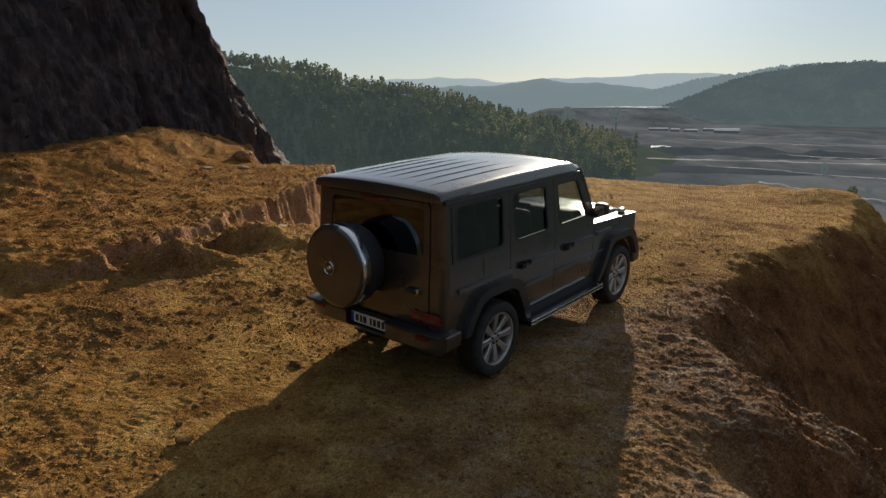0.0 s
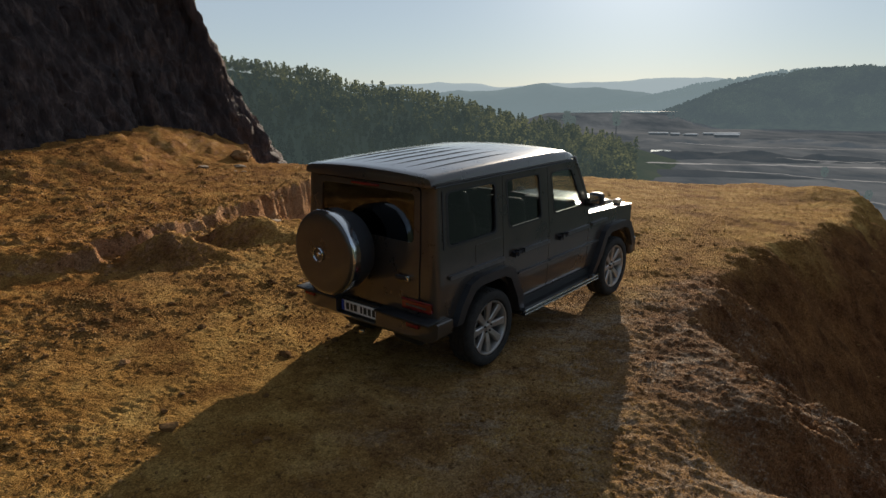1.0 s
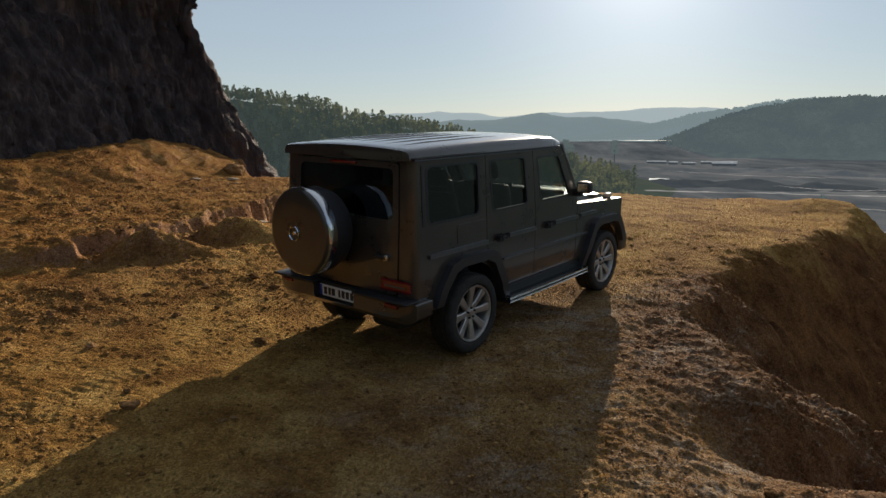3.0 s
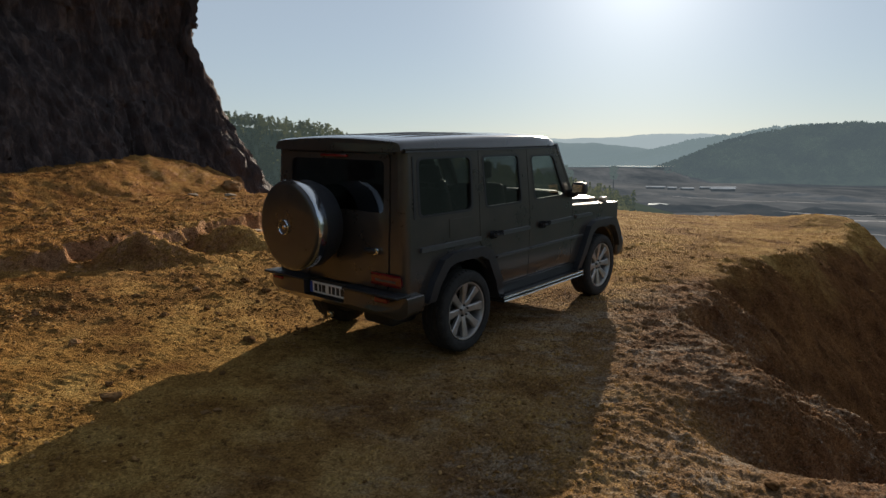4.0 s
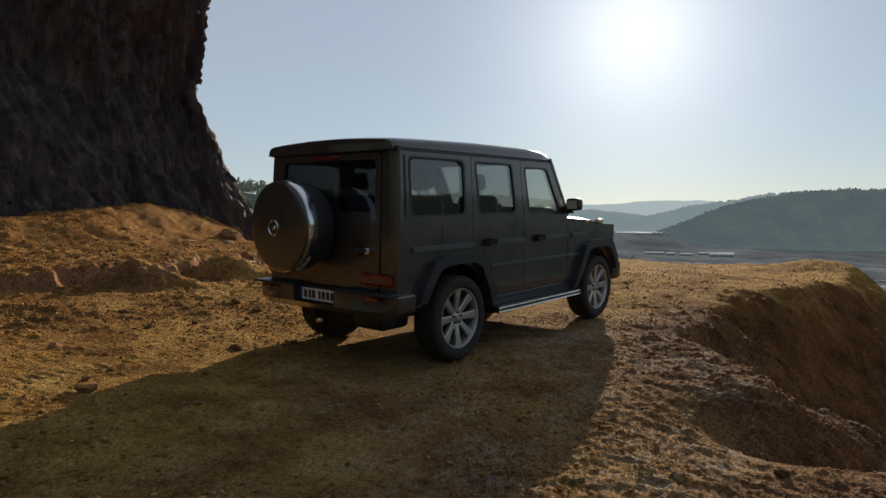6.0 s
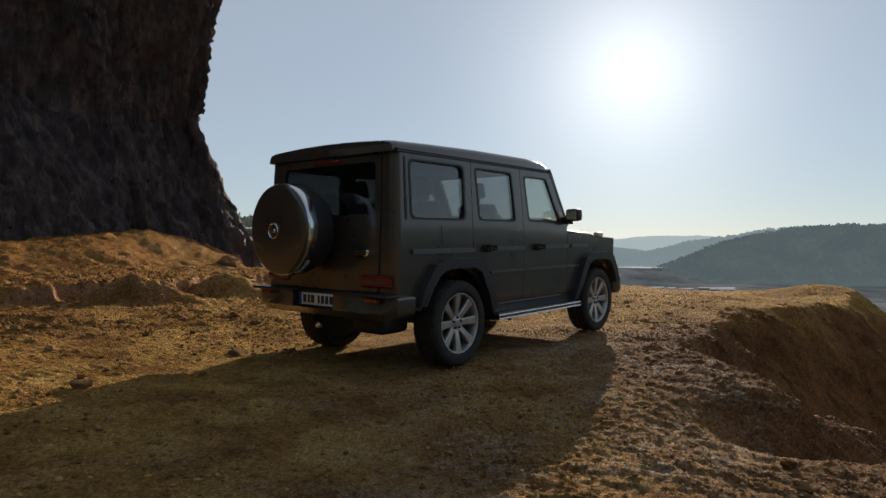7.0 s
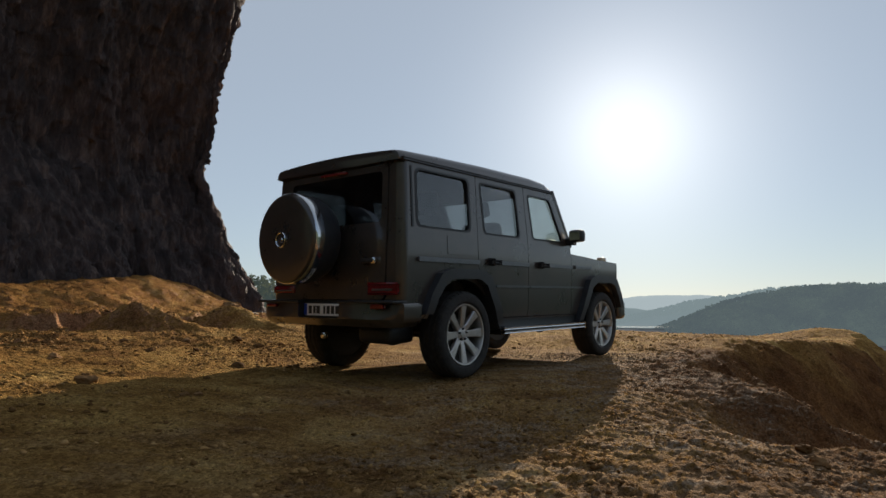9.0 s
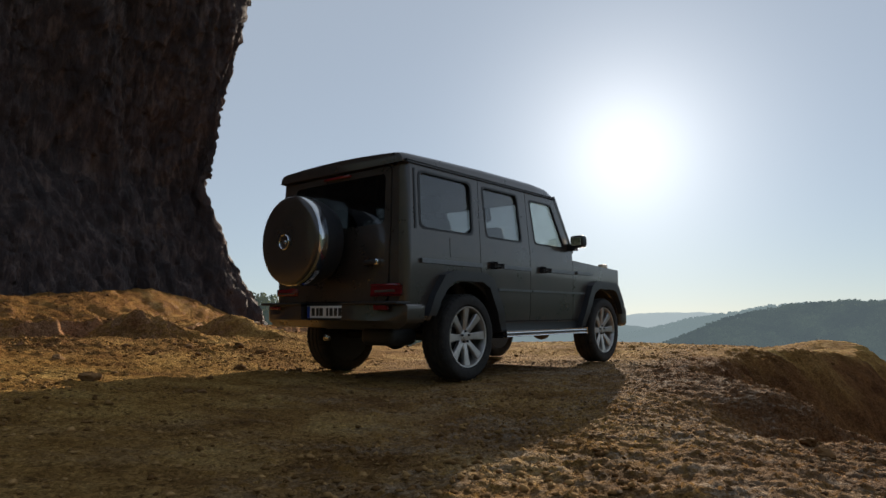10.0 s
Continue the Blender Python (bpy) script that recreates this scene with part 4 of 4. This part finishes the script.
def build_wheel(x, sign, turn=0.0):
    m = pose(x, sign * 0.815, 0.40, 0, 0, 90 * sign + turn)   # local x points outwards
    hub = part("wheel", revolved([(0.0, -0.10), (0.16, -0.10), (0.17, 0.0), (0.17, 0.03), (0.0, 0.03)], 36, m), BRAKE, car, "wheel with dark brake disc")
    tyre = [(0.292, 0.115), (0.305, 0.130), (0.345, 0.138), (0.375, 0.130), (0.392, 0.115), (0.400, 0.095)]
    for a in (0.06, 0.0, -0.06):
        tyre += [(0.402, a + 0.022), (0.392, a + 0.018), (0.392, a + 0.008), (0.402, a + 0.004)]
    tyre += [(0.400, -0.095), (0.392, -0.115), (0.375, -0.130), (0.345, -0.138), (0.305, -0.130), (0.290, -0.115), (0.286, 0.0)]
    bm = revolved(tyre, 72, m, True)
    part("tyre", bm, RUBBER, hub, "dusty black tyre")
    tread = bmesh.new()
    for k in range(46):
        a = 2 * math.pi * k / 46
        for side in (0.108, -0.108):
            block(-0.016, 0.016, -0.007, 0.007, -0.004, 0.004, 0, tread, m @ pose(0, 0, 0, math.degrees(a), 0, 0) @ pose(side, 0, 0.396, 0, 30 if side > 0 else -30, 0))
    tagged(part("tread", tread, RUBBER, hub), kind="stuff")
    # added disc over the inner alloy, standing in for the shade inside the wheel
    part("inner_dark_disc", revolved([(0.0, -0.116), (0.284, -0.122), (0.290, -0.118), (0.290, -0.104), (0.0, -0.104)], 40, m), BLACK, hub, "black disc added to keep the wheel's inner side dark")
    rim = part("rim", revolved([(0.287, 0.112), (0.284, 0.122), (0.272, 0.120), (0.262, 0.10), (0.255, 0.03), (0.25, -0.10), (0.262, -0.11), (0.287, -0.11)], 64, m, True), ALLOY, hub, "silver alloy rim")
    for k in range(8):
        bm = bmesh.new()
        rows = []
        for r, w, d0, d1 in ((0.055, 0.034, 0.075, 0.03), (0.11, 0.030, 0.088, 0.045), (0.20, 0.036, 0.100, 0.06), (0.268, 0.046, 0.108, 0.07)):
            rows.append([bm.verts.new(p) for p in ((d1, -w, r), (d0 - 0.008, -w, r), (d0, -w + 0.009, r), (d0, w - 0.009, r), (d0 - 0.008, w, r), (d1, w, r))])
        for p, q in zip(rows, rows[1:]):
            for j in range(6):
                bm.faces.new((p[j], p[(j + 1) % 6], q[(j + 1) % 6], q[j]))
        bm.faces.new(rows[0])
        bm.faces.new(rows[-1])
        bmesh.ops.transform(bm, matrix=m @ pose(0, 0, 0, 45 * k + 1, 0, 0), verts=bm.verts)
        part("spoke", bm, ALLOY, hub)
    part("hub_cap", revolved([(0.0, 0.094), (0.03, 0.092), (0.036, 0.085), (0.062, 0.078), (0.066, 0.03)], 32, m), ALLOY, hub)
    for k in range(5):
        part("wheel_nut", revolved([(0.0, 0.098), (0.010, 0.097), (0.011, 0.07)], 8, m @ pose(0, 0, 0, 72 * k, 0, 0) @ pose(0, 0.0, 0.052)), BRAKE, hub)


for x, turn in ((0.0, 0.0), (2.89, 0.0)):
    build_wheel(x, -1, turn)
    build_wheel(x, 1, turn)

# ---- woods and valley details ----
def cards(name, centres, sizes, mat, count, spread, card, label, category="wood", seed=5, pine=0.5):
    """Far trees: each a crown of small leaf cards round a thin trunk, all in one mesh."""
    rng = np.random.default_rng(seed)
    n = len(centres)
    c = np.repeat(np.asarray(centres, float), count, 0)
    h = np.repeat(np.asarray(sizes, float), count)
    kind = np.repeat(rng.random(n) < pine, count)
    u = rng.random(n * count)
    top = np.where(kind, 0.25 + 0.75 * u, 0.35 + 0.62 * u)
    wide = np.where(kind, (1.06 - top) * 0.42, 0.30 * np.sqrt(np.clip(1 - ((top - 0.66) / 0.36) ** 2, 0.05, 1)))
    a, r = rng.random(n * count) * 2 * math.pi, np.sqrt(rng.random(n * count)) * wide * h * spread
    at = c + np.stack([r * np.cos(a), r * np.sin(a), top * h], -1)
    p, q = rng.normal(size=(n * count, 3)), rng.normal(size=(n * count, 3))
    p /= np.linalg.norm(p, axis=1, keepdims=True)
    q -= p * (p * q).sum(1, keepdims=True)
    q /= np.linalg.norm(q, axis=1, keepdims=True)
    w = (card * h * (0.6 + 0.8 * rng.random(n * count)))[:, None]
    quads = np.stack([at - p * w - q * w * 0.4, at + p * w * 0.3 - q * w, at + p * w + q * w * 0.5, at - p * w * 0.4 + q * w], 1)
    # trunks
    t = np.asarray(centres, float)
    hs = np.asarray(sizes, float)[:, None]
    ang = rng.random(n) * math.pi
    side = np.stack([np.cos(ang), np.sin(ang), 0 * ang], -1) * hs * 0.018
    up = np.zeros((n, 3))
    up[:, 2] = 1
    trunks = np.stack([t - side - up, t + side - up, t + side * 0.4 + up * hs * 0.8, t - side * 0.4 + up * hs * 0.8], 1)
    quads = np.concatenate([quads, trunks]).reshape(-1, 3)
    me = bpy.data.meshes.new(name)
    k = len(quads)
    me.vertices.add(k)
    me.vertices.foreach_set("co", quads.ravel())
    me.loops.add(k)
    me.loops.foreach_set("vertex_index", np.arange(k, dtype=np.int32))
    me.polygons.add(k // 4)
    me.polygons.foreach_set("loop_start", np.arange(0, k, 4, dtype=np.int32))
    me.update(calc_edges=True)
    me.materials.append(mat)
    return tagged(new(name, me), label, category)


def scatter(hill, n, seed, a0, a1, v0, v1):
    """Places on a hill's surface between two shares of its width and depth."""
    X, Y, Z = hill
    rng = np.random.default_rng(seed)
    r, c = X.shape
    i = (v0 + (v1 - v0) * rng.random(n)) * (r - 1)
    j = (a0 + (a1 - a0) * rng.random(n)) * (c - 1)
    i0, j0 = np.minimum(i.astype(int), r - 2), np.minimum(j.astype(int), c - 2)
    fi, fj = i - i0, j - j0
    mix = lambda A: (A[i0, j0] * (1 - fi) + A[i0 + 1, j0] * fi) * (1 - fj) + (A[i0, j0 + 1] * (1 - fi) + A[i0 + 1, j0 + 1] * fi) * fj
    return np.stack([mix(X), mix(Y), mix(Z)], -1), rng


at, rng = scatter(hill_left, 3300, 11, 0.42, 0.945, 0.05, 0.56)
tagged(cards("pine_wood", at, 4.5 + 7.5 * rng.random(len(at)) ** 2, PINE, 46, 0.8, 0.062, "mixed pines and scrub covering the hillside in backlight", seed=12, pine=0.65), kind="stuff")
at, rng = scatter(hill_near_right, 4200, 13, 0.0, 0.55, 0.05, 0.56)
tagged(cards("far_wood", at, 7 + 5 * rng.random(len(at)), HILL_RIGHT, 16, 1.5, 0.20, "scrub wood covering the far hill, haze painted as glow", seed=14, pine=0.2), kind="stuff")
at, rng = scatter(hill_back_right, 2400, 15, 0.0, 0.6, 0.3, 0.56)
tagged(cards("ridge_wood", at, 9 + 7 * rng.random(len(at)), HILL_MID, 12, 1.6, 0.24, "trees along the far ridge, haze painted as glow", seed=16, pine=0.2), kind="stuff")

# these distant details carry their share of haze as emission too
HAZE_TREE = far_material("tree_foliage_haze_glow", (0.02, 0.03, 0.015), (0.06, 0.07, 0.03), 0.2, (0.075, 0.095, 0.098))
BUSH = far_material("yellow_green_bush_haze_glow", (0.08, 0.10, 0.02), (0.20, 0.22, 0.05), 0.5, (0.02, 0.024, 0.018))
PALE = far_material("pale_gravel_haze_glow", (0.12, 0.11, 0.10), (0.50, 0.47, 0.44), 0.03, (0.06, 0.066, 0.07))
SHED = far_material("pale_roof_haze_glow", (0.34, 0.34, 0.34), (0.55, 0.55, 0.55), 0.08, (0.05, 0.06, 0.065))
DARK_BANK = far_material("dark_slag_haze_glow", (0.012, 0.012, 0.013), (0.04, 0.037, 0.035), 0.03, (0.036, 0.044, 0.050))
WATER = plain("still_pond_water", (0.02, 0.025, 0.03), 0.08, grain=0.1, scale=0.1)


def polar(deg, dist):
    return dist * math.sin(radians(deg)), dist * math.cos(radians(deg))


def far_tree(deg, dist, base, tall, mat, label, name="tree", seed=1, pine=0.0, count=160):
    x, y = polar(deg, dist)
    rng = np.random.default_rng(seed)
    thing = new(name)
    thing.matrix_world = pose(x, y, base)
    tagged(thing, label, name)
    bm = bmesh.new()
    for k in range(5):
        a = rng.random() * 6.28
        lean = Vector((math.cos(a), math.sin(a), 0)) * tall * (0.0 if k == 0 else 0.16)
        lo, hi = Vector((0, 0, -1.0 if k == 0 else tall * (0.25 + 0.08 * k))), Vector((0, 0, tall * (0.75 if k == 0 else 0.5 + 0.09 * k))) + lean
        w0, w1 = tall * (0.03 if k == 0 else 0.012), tall * 0.006
        ring = []
        for p, w in ((lo, w0), (hi, w1)):
            ring.append([bm.verts.new(p + Vector((math.cos(t) * w, math.sin(t) * w, 0))) for t in (0, 1.26, 2.51, 3.77, 5.03)])
        for j in range(5):
            bm.faces.new((ring[0][j], ring[0][(j + 1) % 5], ring[1][(j + 1) % 5], ring[1][j]))
    part("trunk", bm, DARK_BANK, thing)
    crown = cards("crown", [(0, 0, 0)], [tall], mat, count, 0.75, 0.05, "", seed=seed, pine=pine)
    del crown["category"]
    crown.parent = thing


far_tree(10.6, 560, -18, 17, HAZE_TREE, "large broad tree on the shoulder of the hill, haze painted as glow", seed=3, count=220)
far_tree(11.1, 565, -18, 13, HAZE_TREE, "broad tree beside a larger one, haze painted as glow", seed=4)
far_tree(14.7, 640, -22, 20, HAZE_TREE, "tall lone tree over the quarry plain, haze painted as glow", seed=6)
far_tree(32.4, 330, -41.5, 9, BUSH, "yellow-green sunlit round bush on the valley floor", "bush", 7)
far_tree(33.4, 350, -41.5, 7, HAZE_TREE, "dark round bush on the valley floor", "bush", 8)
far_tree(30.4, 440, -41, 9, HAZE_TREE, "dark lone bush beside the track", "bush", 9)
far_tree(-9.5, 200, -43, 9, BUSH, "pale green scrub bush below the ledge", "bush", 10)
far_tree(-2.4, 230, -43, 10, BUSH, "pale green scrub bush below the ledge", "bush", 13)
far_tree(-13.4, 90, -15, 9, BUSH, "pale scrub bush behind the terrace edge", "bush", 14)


def strip(name, points, width, lift, mat, label, category, wander=0.0):
    """A road or shore ribbon along (degrees, distance) points."""
    a = np.linspace(points[0][0], points[-1][0], 80)
    d = np.interp(a, [p for p, _ in points], [v for _, v in points]) + wander * fbm(a * 0.7, a * 0, 4, 33)
    wv = width * (1 + 0.3 * fbm(a * 1.3, a * 0 + 3, 3, 34))
    X = np.stack([(d - wv / 2) * np.sin(np.radians(a)), (d + wv / 2) * np.sin(np.radians(a))])
    Y = np.stack([(d - wv / 2) * np.cos(np.radians(a)), (d + wv / 2) * np.cos(np.radians(a))])
    return tagged(mesh_grid(name, X, Y, np.full(X.shape, lift), mat), label, category, kind="structure")


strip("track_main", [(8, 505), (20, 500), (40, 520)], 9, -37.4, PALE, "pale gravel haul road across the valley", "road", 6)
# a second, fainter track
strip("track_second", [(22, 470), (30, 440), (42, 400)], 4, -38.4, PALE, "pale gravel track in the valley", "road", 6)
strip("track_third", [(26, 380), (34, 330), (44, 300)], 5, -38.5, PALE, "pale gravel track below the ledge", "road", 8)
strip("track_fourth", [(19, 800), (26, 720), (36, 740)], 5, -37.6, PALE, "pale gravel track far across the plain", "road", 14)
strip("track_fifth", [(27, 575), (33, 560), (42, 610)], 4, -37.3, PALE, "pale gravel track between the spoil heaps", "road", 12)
strip("pond_near", [(17.6, 640), (19.2, 640)], 30, -38.0, WATER, "bright still pond on the plain", "pond")
strip("pond_far", [(11, 1640), (19.5, 1600)], 60, -9.0, WATER, "bright still settling pond", "pond")
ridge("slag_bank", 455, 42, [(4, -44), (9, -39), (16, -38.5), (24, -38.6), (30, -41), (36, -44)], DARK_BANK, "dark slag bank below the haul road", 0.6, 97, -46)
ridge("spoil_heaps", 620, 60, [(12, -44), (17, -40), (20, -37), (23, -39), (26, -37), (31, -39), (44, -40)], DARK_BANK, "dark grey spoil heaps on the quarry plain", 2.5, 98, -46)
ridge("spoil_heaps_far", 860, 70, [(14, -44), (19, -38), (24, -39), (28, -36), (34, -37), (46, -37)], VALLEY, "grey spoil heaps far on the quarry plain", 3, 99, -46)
ridge("quarry_terrace", 1650, 380, [(6, -40), (9, -14), (14, -12), (20, -13), (23, -40)], VALLEY, "flat quarry terrace, haze painted as glow", 2, 100)


def shed(deg, dist, base, length, depth, tall, turn):
    x, y = polar(deg, dist)
    thing = new("shed")
    thing.matrix_world = pose(x, y, base, 0, 0, turn)
    tagged(thing, "long low industrial shed with pale sheet roof", "shed", "quarry sheds")
    part("wall", block(-length / 2, length / 2, -depth / 2, depth / 2, -4, tall, 0), DARK_BANK, thing)
    bm = bmesh.new()
    rows = [[bm.verts.new((x, y, z)) for y, z in ((-depth / 2 - 1, tall), (0, tall + depth * 0.16), (depth / 2 + 1, tall), (depth / 2 + 1, tall - 0.4), (-depth / 2 - 1, tall - 0.4))] for x in (-length / 2 - 1, length / 2 + 1)]
    for k in range(5):
        bm.faces.new((rows[0][k], rows[0][(k + 1) % 5], rows[1][(k + 1) % 5], rows[1][k]))
    bm.faces.new(rows[0])
    bm.faces.new(rows[1])
    part("roof", bm, SHED, thing)


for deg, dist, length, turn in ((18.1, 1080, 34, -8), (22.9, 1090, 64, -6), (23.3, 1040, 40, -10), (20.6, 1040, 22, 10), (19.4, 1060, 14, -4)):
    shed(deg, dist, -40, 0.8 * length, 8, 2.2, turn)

# ---- loose stones ----
def pebble_mesh(name, at, size, mat, seed):
    """Many small stones in one mesh: jittered, flattened six-sided lumps."""
    rng = np.random.default_rng(seed)
    base = np.array([(1, 0, 0), (0.3, 0.95, 0.1), (-0.8, 0.55, 0), (-0.8, -0.6, 0.1), (0.3, -0.95, 0), (0.35, 0.3, 0.75), (-0.45, 0.25, 0.65), (0.0, -0.45, 0.7), (0, 0, -0.6)])
    tri = np.array([(0, 1, 5), (1, 6, 5), (1, 2, 6), (2, 3, 6), (3, 7, 6), (3, 4, 7), (4, 0, 7), (0, 5, 7), (5, 6, 7), (1, 0, 8), (2, 1, 8), (3, 2, 8), (4, 3, 8), (0, 4, 8)])
    n = len(at)
    v = base[None] * (1 + 0.25 * rng.normal(size=(n, 9, 3)))
    v = v * (size[:, None] * np.stack([0.8 + 0.5 * rng.random(n), 0.7 + 0.4 * rng.random(n), 0.45 + 0.5 * rng.random(n)], -1))[:, None, :]
    a = rng.random(n) * 6.283
    ca, sa = np.cos(a)[:, None], np.sin(a)[:, None]
    v = np.stack([v[..., 0] * ca - v[..., 1] * sa, v[..., 0] * sa + v[..., 1] * ca, v[..., 2]], -1) + at[:, None, :]
    f = (tri[None] + (np.arange(n) * 9)[:, None, None]).reshape(-1)
    me = bpy.data.meshes.new(name)
    me.vertices.add(n * 9)
    me.vertices.foreach_set("co", v.ravel())
    me.loops.add(len(f))
    me.loops.foreach_set("vertex_index", f.astype(np.int32))
    me.polygons.add(len(f) // 3)
    me.polygons.foreach_set("loop_start", np.arange(0, len(f), 3, dtype=np.int32))
    me.update(calc_edges=True)
    me.materials.append(mat)
    return new(name, me)


def stone_material(name, dark, light, random_socket):
    m, n, l, b = material(name)
    g = n.new("ShaderNodeNewGeometry" if random_socket == "Random Per Island" else "ShaderNodeObjectInfo")
    f = noise_node(n, l, place(n), 40, 5)
    tone = ramp(n, l, g.outputs[random_socket], [(0.0, dark), (0.75, light), (1.0, tuple(min(0.7, 1.4 * v + 0.01) for v in light))])
    l.new(mixed(n, l, 0.5, tone, ramp(n, l, f, [(0.3, (0.45, 0.45, 0.45)), (0.7, (1, 1, 1))]), "MULTIPLY"), b.inputs["Base Color"])
    b.inputs["Roughness"].default_value = 0.9
    b.inputs["Specular IOR Level"].default_value = 0.02
    bump(n, l, b, f, 0.5, 0.01)
    return m


GRAVEL = stone_material("ochre_gravel", (0.15, 0.075, 0.028), (0.38, 0.22, 0.085), "Random Per Island")
STONE = stone_material("rusty_stone", (0.13, 0.065, 0.025), (0.26, 0.145, 0.065), "Random")


def scattered(n, x0, x1, y0, y1, seed, small, big, keep):
    rng = np.random.default_rng(seed)
    x, y = x0 + (x1 - x0) * rng.random(n), y0 + (y1 - y0) * rng.random(n)
    ok = rng.random(n) < keep(x, y)
    x, y = x[ok], y[ok]
    size = small + (big - small) * rng.random(len(x)) ** 5
    return np.stack([x, y, ledge_height(x, y) + 0.15 * size], -1), size


off_track = lambda x, y: np.clip(0.25 + 0.75 * (1 - np.exp(-((x + 0.9 - 0.25 * (y - 5)) / 1.7) ** 2)), 0, 1) * np.clip(0.5 + 1.2 * fbm(x * 0.7, y * 0.7, 3, 60), 0.1, 1) * (1 - 0.65 * smooth(0.2, 1.4, x))
for bounds, n, small, big, seed in (((-4.8, 1.2, 2.2, 8.8), 45000, 0.004, 0.024, 61), ((-14, 13, 8.5, 22), 20000, 0.007, 0.04, 62)):
    at, size = scattered(n, *bounds, seed, small, big, off_track)
    tagged(pebble_mesh("gravel", at, size, GRAVEL, seed), "loose ochre gravel and crumbs strewn over the ledge", "gravel", kind="stuff")
PALE_GRAVEL = stone_material("pale_brown_gravel", (0.14, 0.08, 0.042), (0.40, 0.27, 0.165), "Random Per Island")
at, size = scattered(42000, 0.2, 5.0, 2.2, 9.0, 69, 0.003, 0.017, lambda x, y: np.clip(0.45 + 1.3 * fbm(x * 0.8, y * 1.3, 3, 65), 0.08, 1) * smooth(0.8, 1.8, x))
tagged(pebble_mesh("flaky_gravel", at, size, PALE_GRAVEL, 70), "pale brown stone flakes strewn over the outer edge", "gravel", kind="stuff")


GREY_GRAVEL = stone_material("grey_brown_gravel", (0.09, 0.048, 0.022), (0.25, 0.14, 0.07), "Random Per Island")
at, size = scattered(9000, -11, -3.2, 9.8, 19.5, 66, 0.008, 0.042, lambda x, y: np.clip(0.35 + 1.3 * fbm(x * 0.6, y * 1.2, 3, 67), 0.05, 1))
tagged(pebble_mesh("terrace_gravel", at, size, GREY_GRAVEL, 68), "grey-brown gravel strewn over the terrace", "gravel", kind="stuff")


def stone(x, y, size, seed, label="", mat=None, flat=0.7):
    bm = bmesh.new()
    bmesh.ops.create_icosphere(bm, subdivisions=3, radius=1)
    for v in bm.verts:
        d = noise.noise(v.co * 1.1 + Vector((seed * 7.1, 0, 0))) * 0.55 + noise.noise(v.co * 3 + Vector((0, seed * 3.3, 0))) * 0.2
        v.co = Vector((v.co.x * 1.2, v.co.y * 0.9, v.co.z * flat)) * (1 + d) * size
    me = bpy.data.meshes.new("stone")
    bm.to_mesh(me)
    bm.free()
    me.materials.append(mat or STONE)
    ob = new("stone", me)
    z = float(ledge_height(np.array([x]), np.array([y]))[0])
    ob.matrix_world = pose(x, y, z + size * 0.18, 0, 0, seed * 47)
    return tagged(ob, label or "rough rusty-brown stone lying on the ochre earth", "stone", "loose stones")


PALE_STONE = plain("pale_flat_stone", (0.34, 0.25, 0.16), 0.95, grain=0.25, scale=12)
for x, y, size in ((-6.3, 20.4, 0.17), (-7.2, 19.8, 0.16), (-6.1, 19.4, 0.07), (-5.7, 18.9, 0.06), (-2.85, 11.2, 0.10)):
    stone(x, y, size, int(abs(x * 10 + y)), "pale flat broken stone slab on the earth bank", PALE_STONE, 0.25)
stone(-6.75, 21.9, 0.32, 5, "large rounded brown boulder at the foot of the cliff", None, 0.8)
rng = np.random.default_rng(64)
for k in range(55):
    if k < 40:
        x, y, size = -4.6 + 3.6 * rng.random(), 4.6 + 4.5 * rng.random(), 0.022 + 0.04 * rng.random() ** 3
    else:
        x, y, size = 2.3 + 1.6 * rng.random(), 3.6 + 4.5 * rng.random(), 0.025 + 0.05 * rng.random() ** 2
    stone(float(x), float(y), float(size), k + 20)
